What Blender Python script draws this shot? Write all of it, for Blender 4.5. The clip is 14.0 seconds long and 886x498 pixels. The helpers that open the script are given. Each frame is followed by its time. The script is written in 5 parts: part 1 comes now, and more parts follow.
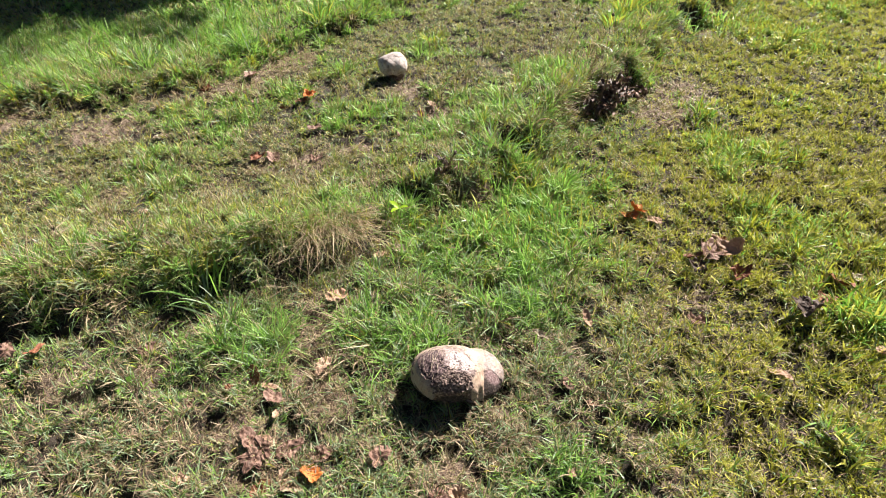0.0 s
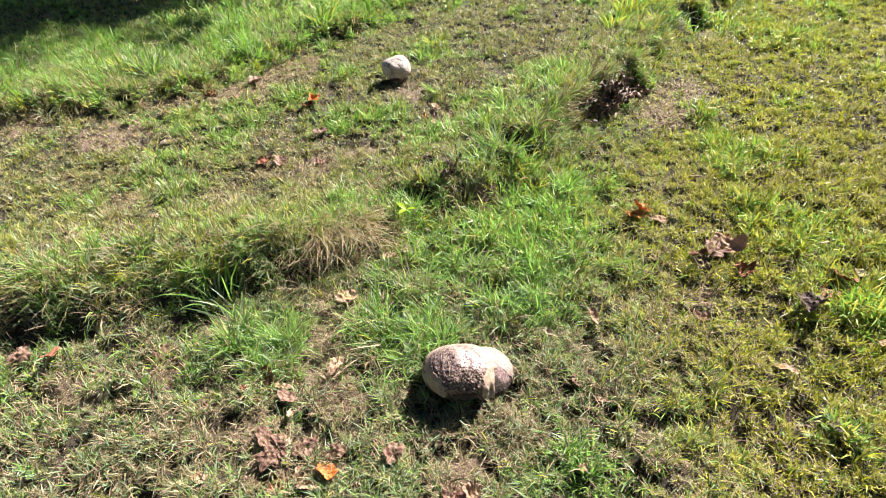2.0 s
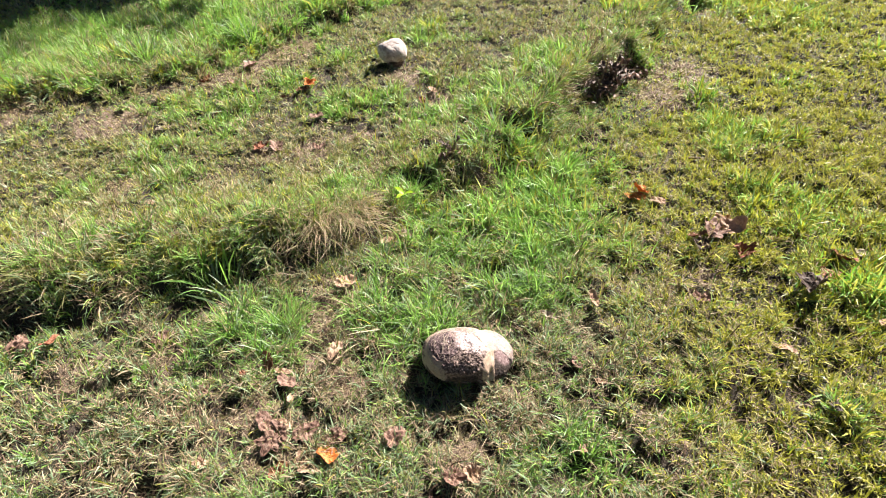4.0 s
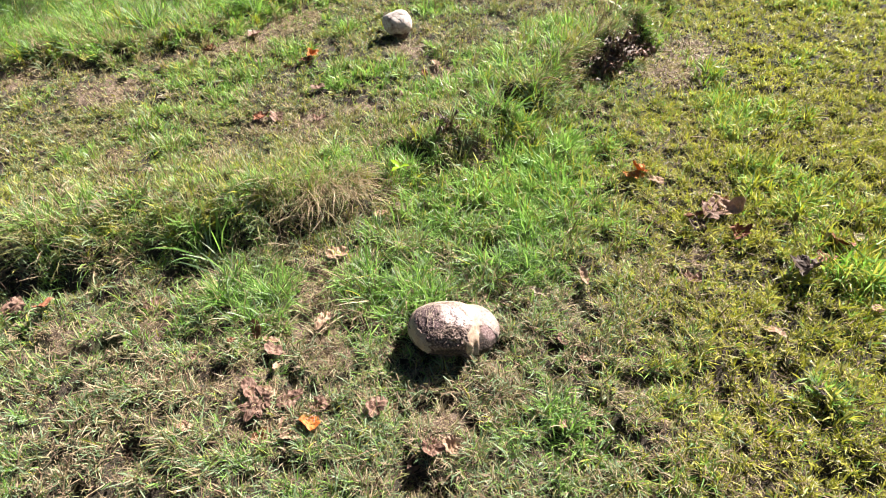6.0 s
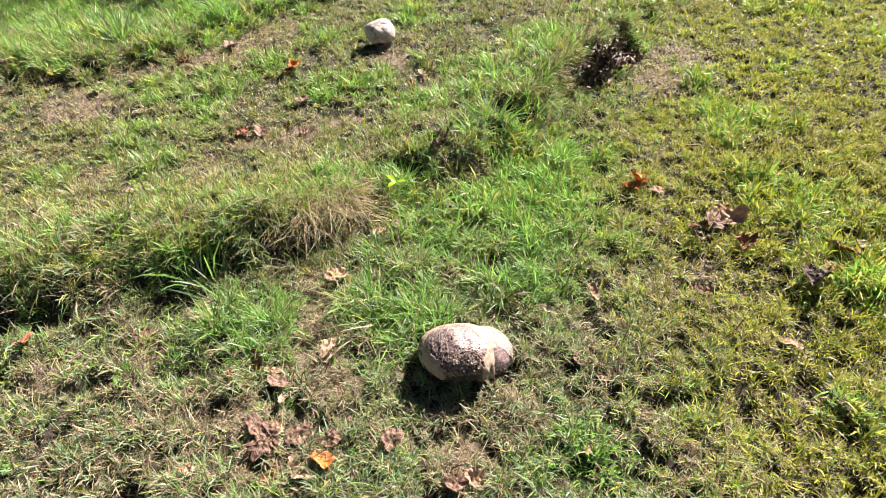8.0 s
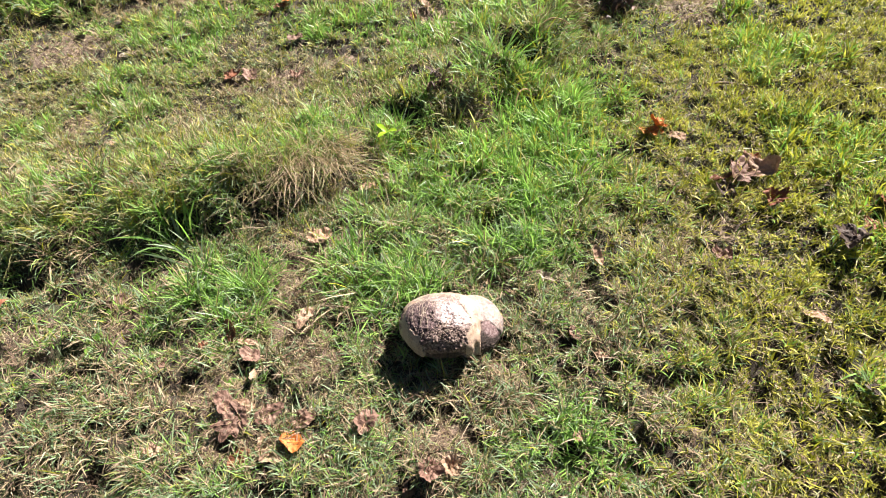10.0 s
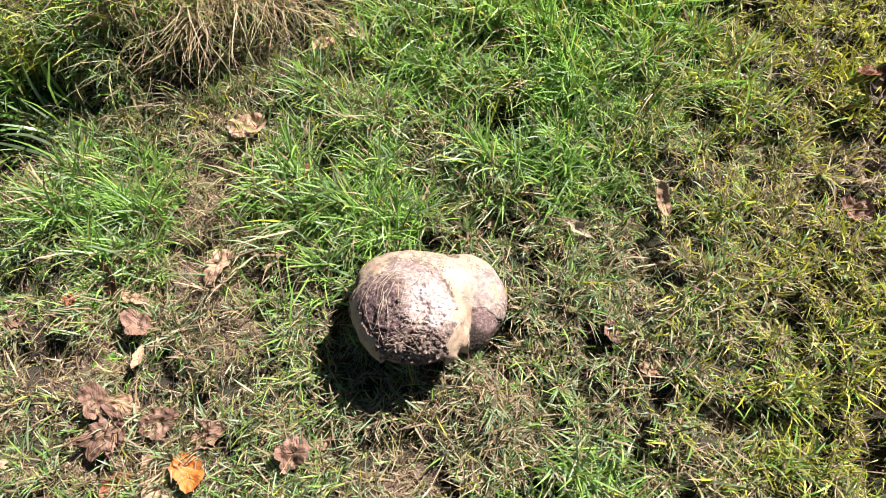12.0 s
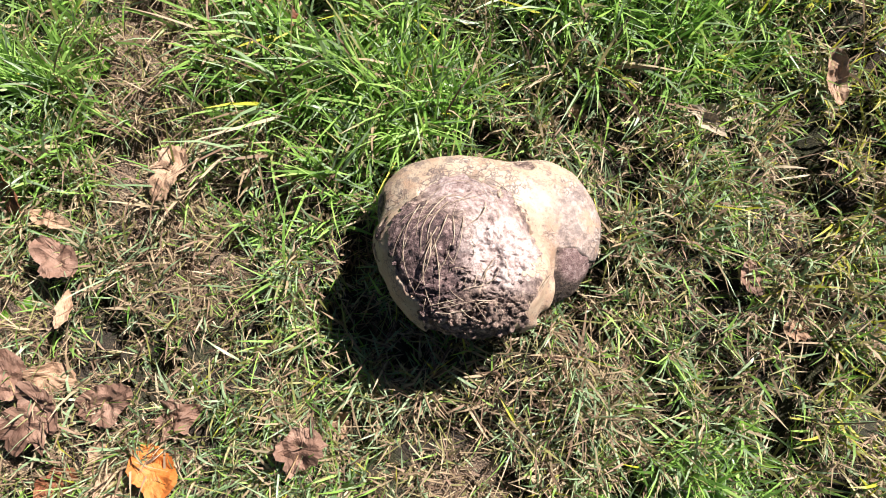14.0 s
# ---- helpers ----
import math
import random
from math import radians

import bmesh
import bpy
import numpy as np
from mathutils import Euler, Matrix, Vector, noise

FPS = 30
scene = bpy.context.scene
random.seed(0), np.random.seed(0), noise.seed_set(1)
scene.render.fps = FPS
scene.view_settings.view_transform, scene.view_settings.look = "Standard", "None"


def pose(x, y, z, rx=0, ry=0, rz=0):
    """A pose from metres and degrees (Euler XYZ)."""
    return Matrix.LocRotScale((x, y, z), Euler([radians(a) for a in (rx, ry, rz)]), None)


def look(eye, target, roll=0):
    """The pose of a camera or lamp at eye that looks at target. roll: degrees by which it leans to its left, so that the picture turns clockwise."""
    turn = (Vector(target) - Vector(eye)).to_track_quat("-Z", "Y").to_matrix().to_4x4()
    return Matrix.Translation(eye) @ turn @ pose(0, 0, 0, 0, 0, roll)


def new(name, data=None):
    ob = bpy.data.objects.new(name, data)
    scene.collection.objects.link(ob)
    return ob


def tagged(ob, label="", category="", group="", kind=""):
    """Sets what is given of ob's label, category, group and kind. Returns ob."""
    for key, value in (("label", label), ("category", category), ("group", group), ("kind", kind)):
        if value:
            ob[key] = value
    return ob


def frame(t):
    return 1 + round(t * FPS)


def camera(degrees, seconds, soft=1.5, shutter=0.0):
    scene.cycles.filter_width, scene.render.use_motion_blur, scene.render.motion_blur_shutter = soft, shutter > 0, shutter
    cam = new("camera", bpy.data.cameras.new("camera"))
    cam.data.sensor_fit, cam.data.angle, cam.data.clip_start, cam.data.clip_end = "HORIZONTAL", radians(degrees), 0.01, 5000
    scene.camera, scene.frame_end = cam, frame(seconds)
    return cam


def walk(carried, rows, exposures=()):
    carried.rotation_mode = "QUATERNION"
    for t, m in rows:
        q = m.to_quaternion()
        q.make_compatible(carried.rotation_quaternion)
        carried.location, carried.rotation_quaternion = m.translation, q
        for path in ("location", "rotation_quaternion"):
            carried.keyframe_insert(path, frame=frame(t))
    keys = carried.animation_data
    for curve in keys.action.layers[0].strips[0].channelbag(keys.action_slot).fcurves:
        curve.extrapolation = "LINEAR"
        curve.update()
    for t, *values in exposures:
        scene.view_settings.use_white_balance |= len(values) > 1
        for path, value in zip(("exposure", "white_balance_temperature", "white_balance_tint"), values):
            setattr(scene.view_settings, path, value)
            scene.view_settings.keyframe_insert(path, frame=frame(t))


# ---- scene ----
import collections

cam = camera(72.8, 14.0, soft=0.95)
PATH = [
    (0, (0.064, 0.061, 1.669), (-0.077, 1.619, 0.423), -3.5),
    (0.5, (0.052, 0.06, 1.668), (-0.09, 1.61, 0.411), -3.5),
    (1, (0.047, 0.048, 1.674), (-0.093, 1.598, 0.418), -3.7),
    (1.5, (0.042, 0.038, 1.683), (-0.099, 1.596, 0.438), -4.0),
    (2, (0.036, 0.029, 1.69), (-0.107, 1.59, 0.448), -4.2),
    (2.5, (0.04, 0.026, 1.691), (-0.104, 1.583, 0.444), -4.5),
    (3, (0.044, 0.034, 1.679), (-0.097, 1.585, 0.425), -4.7),
    (3.2, (0.029, 0.029, 1.677), (-0.108, 1.578, 0.42), -4.7),
    (5.5, (0.092, 0.041, 1.664), (-0.072, 1.531, 0.34), -4.4),
    (6, (0.116, 0.031, 1.654), (-0.064, 1.513, 0.323), -4.4),
    (6.5, (0.08, 0.041, 1.661), (-0.088, 1.52, 0.326), -4.2),
    (7, (0.028, 0.072, 1.658), (-0.103, 1.556, 0.323), -3.7),
    (7.5, (-0.032, 0.099, 1.666), (-0.119, 1.593, 0.339), -3.3),
    (7.7, (-0.031, 0.11, 1.662), (-0.105, 1.606, 0.336), -3.2),
    (9.8, (0.119, 0.285, 1.566), (-0.085, 1.659, 0.128), -7.9),
    (10, (0.13, 0.336, 1.577), (-0.07, 1.67, 0.101), -7.6),
    (10.5, (0.139, 0.498, 1.44), (-0.072, 1.715, -0.134), -7.9),
    (11, (0.085, 0.76, 1.342), (-0.132, 1.835, -0.331), -8.5),
    (11.5, (0.168, 0.922, 1.286), (-0.075, 1.829, -0.481), -10.5),
    (12, (0.121, 1.049, 1.235), (-0.098, 1.786, -0.611), -10.9),
    (12.5, (0.003, 1.194, 1.143), (-0.152, 1.764, -0.767), -9.9),
    (13, (-0.006, 1.27, 1.015), (-0.126, 1.692, -0.936), -11.1),
    (13.3, (-0.028, 1.262, 0.949), (-0.144, 1.615, -1.016), -13.0),
    (13.5, (-0.04, 1.262, 0.919), (-0.156, 1.568, -1.054), -15.2),
    (14, (-0.056, 1.274, 0.888), (-0.151, 1.511, -1.096), -15.7),
]
walk(cam, [(t, look(eye, aim, lean)) for t, eye, aim, lean in PATH], exposures=[(0.0, 1.81), (1.5, 2.06), (7.5, 2.06), (10.0, 1.98), (12.5, 1.74), (14.0, 1.64)])

# ---------------------------------------------------------------- light
SUN_TO = Vector((0.66, 0.75, 0.0)).normalized()      # level direction towards the sun
SUN_HEIGHT = radians(41)
sun = new("sun", bpy.data.lights.new("sun", "SUN"))
sun.data.energy, sun.data.angle, sun.data.color = 5.0, radians(0.55), (1.0, 0.925, 0.845)
sun_way = SUN_TO * math.cos(SUN_HEIGHT) + Vector((0, 0, math.sin(SUN_HEIGHT)))
sun.matrix_world = look(sun_way * 30, (0, 0, 0))

world = bpy.data.worlds.new("sky")
scene.world = world
world.use_nodes = True
wt = world.node_tree
sky = wt.nodes.new("ShaderNodeTexSky")
sky.sky_type, sky.sun_disc = "NISHITA", False
sky.sun_elevation, sky.dust_density, sky.altitude = SUN_HEIGHT, 0.3, 300
sky.sun_rotation = math.atan2(SUN_TO.x, SUN_TO.y)
wt.nodes["Background"].inputs["Strength"].default_value = 0.016
wt.links.new(sky.outputs[0], wt.nodes["Background"].inputs["Color"])


# ---------------------------------------------------------------- materials
class Mat:
    """A small wrapper that keeps node code short."""

    def __init__(self, name, rough=0.8):
        self.m = bpy.data.materials.new(name)
        self.m.use_nodes = True
        self.t = self.m.node_tree
        self.p = self.t.nodes["Principled BSDF"]
        self.p.inputs["Roughness"].default_value = rough
        self.out = self.t.nodes["Material Output"]

    def n(self, kind, **values):
        node = self.t.nodes.new(kind)
        for key, value in values.items():
            if key in node.inputs:
                node.inputs[key].default_value = value
        return node

    def link(self, a, b):
        self.t.links.new(a, b)

    def coords(self):
        return self.n("ShaderNodeTexCoord").outputs["Object"]

    def noise(self, scale, detail=4.0, rough=0.55, where=None):
        node = self.n("ShaderNodeTexNoise", Scale=scale, Detail=detail, Roughness=rough)
        self.link(where or self.coords(), node.inputs["Vector"])
        return node.outputs["Fac"]

    def ramp(self, fac, stops, hard=False):
        node = self.n("ShaderNodeValToRGB")
        el = node.color_ramp.elements
        while len(el) < len(stops):
            el.new(0.5)
        for e, (pos, col) in zip(el, stops):
            e.position, e.color = pos, (*col, 1.0)
        if hard:
            node.color_ramp.interpolation = "CONSTANT"
        self.link(fac, node.inputs["Fac"])
        return node.outputs["Color"]

    def mix(self, fac, a, b, blend="MIX"):
        node = self.n("ShaderNodeMix")
        node.data_type, node.blend_type = "RGBA", blend
        for socket, value in ((node.inputs[0], fac), (node.inputs[6], a), (node.inputs[7], b)):
            if isinstance(value, (int, float)):
                socket.default_value = value
            elif isinstance(value, tuple):
                socket.default_value = (*value, 1.0)
            else:
                self.link(value, socket)
        return node.outputs[2]

    def grey(self, fac, low, high):
        return self.ramp(fac, [(low, (0, 0, 0)), (high, (1, 1, 1))])

    def colour(self, socket):
        self.link(socket, self.p.inputs["Base Color"])

    def bump(self, height, strength, distance):
        node = self.n("ShaderNodeBump", Strength=strength, Distance=distance)
        self.link(height, node.inputs["Height"])
        self.link(node.outputs[0], self.p.inputs["Normal"])

    def thin(self, socket, share):
        """Lets some of the light through, as a leaf does."""
        tr = self.n("ShaderNodeBsdfTranslucent")
        self.link(socket, tr.inputs["Color"])
        mx = self.n("ShaderNodeMixShader", Fac=share)
        self.link(self.p.outputs[0], mx.inputs[1])
        self.link(tr.outputs[0], mx.inputs[2])
        self.link(mx.outputs[0], self.out.inputs["Surface"])


def blade_material(name, tones, rough, share):
    k = Mat(name, rough)
    island = k.n("ShaderNodeNewGeometry").outputs["Random Per Island"]
    base = k.ramp(island, [(i / max(1, len(tones) - 1), c) for i, c in enumerate(tones)])
    patch = k.noise(9.0, 3)
    base = k.mix(k.grey(patch, 0.35, 0.7), base, k.mix(0.55, base, tones[-1]))
    k.colour(base)
    k.p.inputs["Specular IOR Level"].default_value = 0.26
    glow = k.mix(1.0, base, (1.3, 1.4, 1.0), "MULTIPLY")
    k.thin(glow, share)
    return k.m


LUSH = blade_material("grass_lush", [(0.05, 0.12, 0.026), (0.12, 0.255, 0.044), (0.205, 0.37, 0.066), (0.31, 0.46, 0.135)], 0.44, 0.38)
OLIVE = blade_material("grass_olive", [(0.075, 0.085, 0.025), (0.16, 0.175, 0.047), (0.24, 0.24, 0.082), (0.31, 0.28, 0.145)], 0.46, 0.26)
YELLOW = blade_material("grass_yellowing", [(0.19, 0.205, 0.018), (0.315, 0.325, 0.028), (0.40, 0.395, 0.045), (0.43, 0.39, 0.10)], 0.44, 0.32)
PALE = blade_material("grass_pale", [(0.09, 0.145, 0.065), (0.16, 0.235, 0.12), (0.26, 0.335, 0.21)], 0.38, 0.24)
STRAW = blade_material("grass_straw", [(0.21, 0.15, 0.098), (0.35, 0.27, 0.178), (0.46, 0.385, 0.275), (0.33, 0.238, 0.155)], 0.56, 0.28)
BROWN = blade_material("grass_dead", [(0.05, 0.03, 0.022), (0.13, 0.082, 0.056), (0.22, 0.15, 0.105)], 0.64, 0.1)
BLADES = [LUSH, OLIVE, YELLOW, PALE, STRAW, BROWN]


def ground_material():
    k = Mat("soil_and_thatch", 0.95)
    fine, mid, wide = k.noise(420, 7, 0.75), k.noise(70, 6, 0.7), k.noise(5, 5, 0.6)
    soil = k.ramp(fine, [(0.36, (0.008, 0.006, 0.004)), (0.5, (0.022, 0.015, 0.011)), (0.62, (0.05, 0.035, 0.026)), (0.72, (0.11, 0.08, 0.06))])
    thatch = k.ramp(fine, [(0.36, (0.010, 0.007, 0.005)), (0.48, (0.026, 0.019, 0.012)), (0.58, (0.06, 0.045, 0.03)), (0.68, (0.13, 0.10, 0.07))])
    green = k.ramp(fine, [(0.36, (0.008, 0.011, 0.004)), (0.5, (0.028, 0.035, 0.011)), (0.66, (0.08, 0.09, 0.032))])
    col = k.mix(k.grey(mid, 0.42, 0.58), soil, thatch)
    col = k.mix(k.grey(wide, 0.48, 0.62), col, green)
    dry = k.n("ShaderNodeAttribute")
    dry.attribute_name = "bare_soil"
    tan = k.ramp(fine, [(0.38, (0.025, 0.016, 0.012)), (0.48, (0.10, 0.068, 0.050)), (0.58, (0.24, 0.175, 0.125)), (0.68, (0.38, 0.30, 0.23))])
    col = k.mix(k.grey(k.mix(0.35, dry.outputs["Fac"], mid), 0.40, 0.56), col, tan)
    away = k.n("ShaderNodeVectorMath")
    away.operation = "DISTANCE"
    k.link(k.coords(), away.inputs[0])
    away.inputs[1].default_value = (-0.3, 3.4, 0.0)
    turf = k.ramp(k.mix(0.5, mid, k.noise(0.9, 5, 0.6)), [(0.36, (0.022, 0.019, 0.009)), (0.44, (0.022, 0.032, 0.009)), (0.5, (0.042, 0.056, 0.014)), (0.56, (0.066, 0.066, 0.022)), (0.64, (0.05, 0.08, 0.016))])
    reach = k.n("ShaderNodeMapRange")
    reach.inputs["From Min"].default_value, reach.inputs["From Max"].default_value = 2.9, 5.2
    k.link(away.outputs["Value"], reach.inputs["Value"])
    col = k.mix(reach.outputs[0], col, turf)
    k.colour(col)
    k.bump(k.mix(0.6, fine, mid), 1.0, 0.012)
    return k.m


def leaf_material(name, dark, mid, light, share=0.22, spots=(0.04, 0.025, 0.015)):
    k = Mat(name, 0.62)
    k.p.inputs["Specular IOR Level"].default_value = 0.35
    seed = k.n("ShaderNodeObjectInfo").outputs["Random"]
    shift = k.n("ShaderNodeVectorMath")
    shift.operation = "ADD"
    k.link(k.coords(), shift.inputs[0])
    k.link(seed, shift.inputs[1])
    at = shift.outputs[0]
    broad, fine = k.noise(24, 4, 0.6, at), k.noise(160, 5, 0.7, at)
    col = k.ramp(broad, [(0.3, dark), (0.5, mid), (0.7, light)])
    col = k.mix(k.grey(fine, 0.56, 0.72), col, k.mix(0.6, col, spots))
    mott = k.noise(62, 5, 0.7, at)
    col = k.mix(k.grey(mott, 0.5, 0.68), col, k.mix(0.55, col, spots))
    col = k.mix(k.mix(0.5, seed, (0.5, 0.5, 0.5)), col, k.mix(0.35, col, light))
    k.colour(col)
    k.bump(k.mix(0.5, fine, mott), 0.9, 0.003)
    k.thin(col, share)
    return k.m


LEAF = {
    "brown": leaf_material("leaf_brown", (0.085, 0.042, 0.03), (0.20, 0.11, 0.08), (0.33, 0.21, 0.16)),
    "tan": leaf_material("leaf_tan", (0.22, 0.12, 0.075), (0.37, 0.225, 0.145), (0.47, 0.33, 0.235)),
    "orange": leaf_material("leaf_orange", (0.40, 0.115, 0.022), (0.54, 0.165, 0.03), (0.60, 0.26, 0.09), 0.26, (0.2, 0.055, 0.02)),
    "rust": leaf_material("leaf_rust", (0.10, 0.03, 0.015), (0.20, 0.068, 0.034), (0.31, 0.13, 0.07)),
    "dark": leaf_material("leaf_dark", (0.018, 0.011, 0.009), (0.045, 0.028, 0.022), (0.10, 0.065, 0.05), 0.08),
    "pale": leaf_material("leaf_pale", (0.24, 0.19, 0.13), (0.38, 0.31, 0.23), (0.48, 0.42, 0.33)),
}


def zone(k, centre, radius, soft, wobble, grain=34):
    """1 inside an uneven round stain about a point of the object, 0 outside."""
    away = k.n("ShaderNodeVectorMath")
    away.operation = "DISTANCE"
    k.link(k.coords(), away.inputs[0])
    away.inputs[1].default_value = centre
    edge = k.n("ShaderNodeMath")
    edge.operation = "MULTIPLY_ADD"
    k.link(k.noise(grain, 5, 0.65), edge.inputs[0])
    edge.inputs[1].default_value = wobble
    k.link(away.outputs["Value"], edge.inputs[2])
    span = k.n("ShaderNodeMapRange")
    span.inputs["From Min"].default_value, span.inputs["From Max"].default_value = radius + soft + wobble * 0.5, radius + wobble * 0.5
    k.link(edge.outputs[0], span.inputs["Value"])
    return span.outputs[0]


def cracks(k, scale, width):
    """1 along the joints of an irregular network, 0 on its plates."""
    bend = k.n("ShaderNodeMix")
    bend.data_type, bend.blend_type = "RGBA", "ADD"
    bend.inputs[0].default_value = 0.03
    noisy = k.n("ShaderNodeTexNoise", Scale=45.0, Detail=3.0)
    k.link(k.coords(), noisy.inputs["Vector"])
    k.link(k.coords(), bend.inputs[6])
    k.link(noisy.outputs["Color"], bend.inputs[7])
    cell = k.n("ShaderNodeTexVoronoi", Scale=scale)
    cell.feature = "DISTANCE_TO_EDGE"
    k.link(bend.outputs[2], cell.inputs["Vector"])
    return k.ramp(cell.outputs["Distance"], [(0.0, (1, 1, 1)), (width, (0, 0, 0))])


def skin_material():
    k = Mat("puffball_skin", 0.66)
    broad, mid, fine = k.noise(14, 5, 0.6), k.noise(64, 6, 0.7), k.noise(330, 5, 0.7)
    cream = k.ramp(k.mix(0.45, broad, mid), [(0.36, (0.22, 0.145, 0.108)), (0.46, (0.31, 0.225, 0.165)), (0.54, (0.345, 0.275, 0.21)), (0.64, (0.365, 0.32, 0.275))])
    chalk = k.ramp(mid, [(0.36, (0.11, 0.08, 0.072)), (0.46, (0.24, 0.18, 0.16)), (0.56, (0.30, 0.245, 0.22)), (0.66, (0.345, 0.305, 0.29))])
    side = zone(k, (0.150, 0.060, 0.050), 0.064, 0.02, 0.03)
    col = k.mix(side, cream, chalk)
    worn = k.grey(k.noise(20, 4, 0.6), 0.47, 0.56)
    back = zone(k, (-0.03, 0.135, 0.06), 0.10, 0.03, 0.05)
    left = zone(k, (-0.135, 0.05, 0.09), 0.040, 0.02, 0.04)
    split = k.mix(1.0, cracks(k, 120, 0.14), k.mix(0.4, worn, k.mix(1.0, side, k.mix(1.0, back, left, "LIGHTEN"), "LIGHTEN")), "MULTIPLY")
    col = k.mix(k.grey(split, 0.2, 0.6), col, k.ramp(fine, [(0.3, (0.05, 0.036, 0.036)), (0.7, (0.16, 0.12, 0.11))]))
    blot = k.mix(0.3, k.noise(70, 6, 0.72), mid)
    blots = k.mix(1.0, k.grey(blot, 0.52, 0.55), k.mix(1.0, back, k.mix(1.0, left, side, "LIGHTEN"), "LIGHTEN"), "MULTIPLY")
    col = k.mix(k.mix(1.0, blots, (0.7, 0.7, 0.7), "MULTIPLY"), col, k.ramp(fine, [(0.3, (0.045, 0.03, 0.032)), (0.7, (0.17, 0.125, 0.12))]))
    col = k.mix(k.grey(k.noise(38, 4, 0.7), 0.52, 0.66), col, (0.28, 0.185, 0.13))
    col = k.mix(k.grey(k.noise(180, 6, 0.75), 0.56, 0.64), col, (0.15, 0.105, 0.09))
    col = k.mix(k.grey(fine, 0.55, 0.75), col, k.mix(0.4, col, (0.15, 0.09, 0.07)))
    k.colour(col)
    k.bump(k.mix(0.5, mid, k.mix(0.5, fine, split)), 0.6, 0.003)
    return k.m


def flesh_material():
    """Bared inside of the puffball: crumbly brown, whitish lilac in the middle, purple brown to one side; shade
    painted dark low down.
    """
    k = Mat("puffball_flesh", 0.82)
    mid, fine = k.noise(120, 7, 0.75), k.noise(420, 5, 0.7)
    brown = k.ramp(mid, [(0.36, (0.014, 0.008, 0.008)), (0.47, (0.07, 0.043, 0.037)), (0.56, (0.21, 0.145, 0.122)), (0.66, (0.42, 0.33, 0.28))])
    purple = k.ramp(mid, [(0.38, (0.012, 0.006, 0.008)), (0.49, (0.07, 0.04, 0.043)), (0.58, (0.17, 0.11, 0.108)), (0.68, (0.38, 0.295, 0.275))])
    lilac = k.ramp(mid, [(0.34, (0.10, 0.06, 0.06)), (0.44, (0.30, 0.22, 0.21)), (0.56, (0.43, 0.365, 0.36)), (0.68, (0.53, 0.49, 0.505))])
    pink = k.ramp(mid, [(0.36, (0.07, 0.036, 0.036)), (0.5, (0.15, 0.092, 0.092)), (0.66, (0.27, 0.20, 0.195))])
    # near-black brown: shade of the undercut front, painted into the flesh colour
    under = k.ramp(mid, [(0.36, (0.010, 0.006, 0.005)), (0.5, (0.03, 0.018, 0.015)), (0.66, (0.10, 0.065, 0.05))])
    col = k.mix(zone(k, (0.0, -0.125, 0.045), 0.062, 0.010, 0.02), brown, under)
    # dark brown foot of the right lobe, with its crevice shade painted in
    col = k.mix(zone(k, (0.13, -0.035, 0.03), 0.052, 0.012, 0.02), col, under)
    col = k.mix(zone(k, (-0.085, -0.022, 0.14), 0.064, 0.02, 0.04), col, purple)
    col = k.mix(zone(k, (-0.020, 0.080, 0.11), 0.048, 0.02, 0.04), col, k.mix(0.5, pink, lilac))
    col = k.mix(zone(k, (0.026, 0.004, 0.14), 0.036, 0.03, 0.05, 60), col, lilac)
    col = k.mix(zone(k, (0.138, 0.012, 0.070), 0.030, 0.008, 0.012), col, pink)
    col = k.mix(k.grey(fine, 0.58, 0.75), col, k.mix(0.45, col, (0.48, 0.38, 0.29)))
    k.colour(col)
    k.bump(k.mix(0.5, mid, fine), 0.9, 0.005)
    return k.m


def plain(name, stops, scale, rough=0.8, bump=0.4):
    k = Mat(name, rough)
    f = k.noise(scale, 5, 0.65)
    k.colour(k.ramp(f, stops))
    k.bump(f, bump, 0.004)
    return k.m


def cracked_skin_material():
    k = Mat("puffball_skin_white", 0.75)
    f, fine = k.noise(22, 5, 0.65), k.noise(110, 5, 0.7)
    col = k.ramp(f, [(0.36, (0.22, 0.165, 0.145)), (0.46, (0.37, 0.31, 0.285)), (0.6, (0.46, 0.415, 0.39))])
    lines = cracks(k, 24, 0.07)
    col = k.mix(k.mix(1.0, lines, k.grey(f, 0.42, 0.56), "MULTIPLY"), col, (0.16, 0.11, 0.10))
    col = k.mix(k.grey(fine, 0.55, 0.7), col, (0.30, 0.235, 0.21))
    k.colour(col)
    k.bump(k.mix(0.6, fine, lines), 0.6, 0.004)
    return k.m


SKIN, FLESH = skin_material(), flesh_material()
SKIN_WHITE = cracked_skin_material()
BARK = plain("bark", [(0.3, (0.05, 0.04, 0.03)), (0.7, (0.18, 0.14, 0.10))], 14, 0.9, 0.9)
TWIG = plain("twig_bark", [(0.3, (0.06, 0.04, 0.025)), (0.7, (0.20, 0.14, 0.09))], 120, 0.85)
CROWN = blade_material("tree_leaves", [(0.04, 0.08, 0.012), (0.07, 0.12, 0.02), (0.10, 0.15, 0.03)], 0.5, 0.3)
SEED = plain("seed_heads", [(0.3, (0.02, 0.013, 0.01)), (0.7, (0.07, 0.045, 0.03))], 200)
FIBRE = plain("straw_fibre", [(0.35, (0.17, 0.12, 0.09)), (0.5, (0.29, 0.225, 0.17)), (0.65, (0.40, 0.33, 0.265))], 90, 0.7, 0.2)
STALK = leaf_material("leaf_stalk", (0.18, 0.10, 0.06), (0.32, 0.2, 0.11), (0.4, 0.28, 0.16), 0.05)
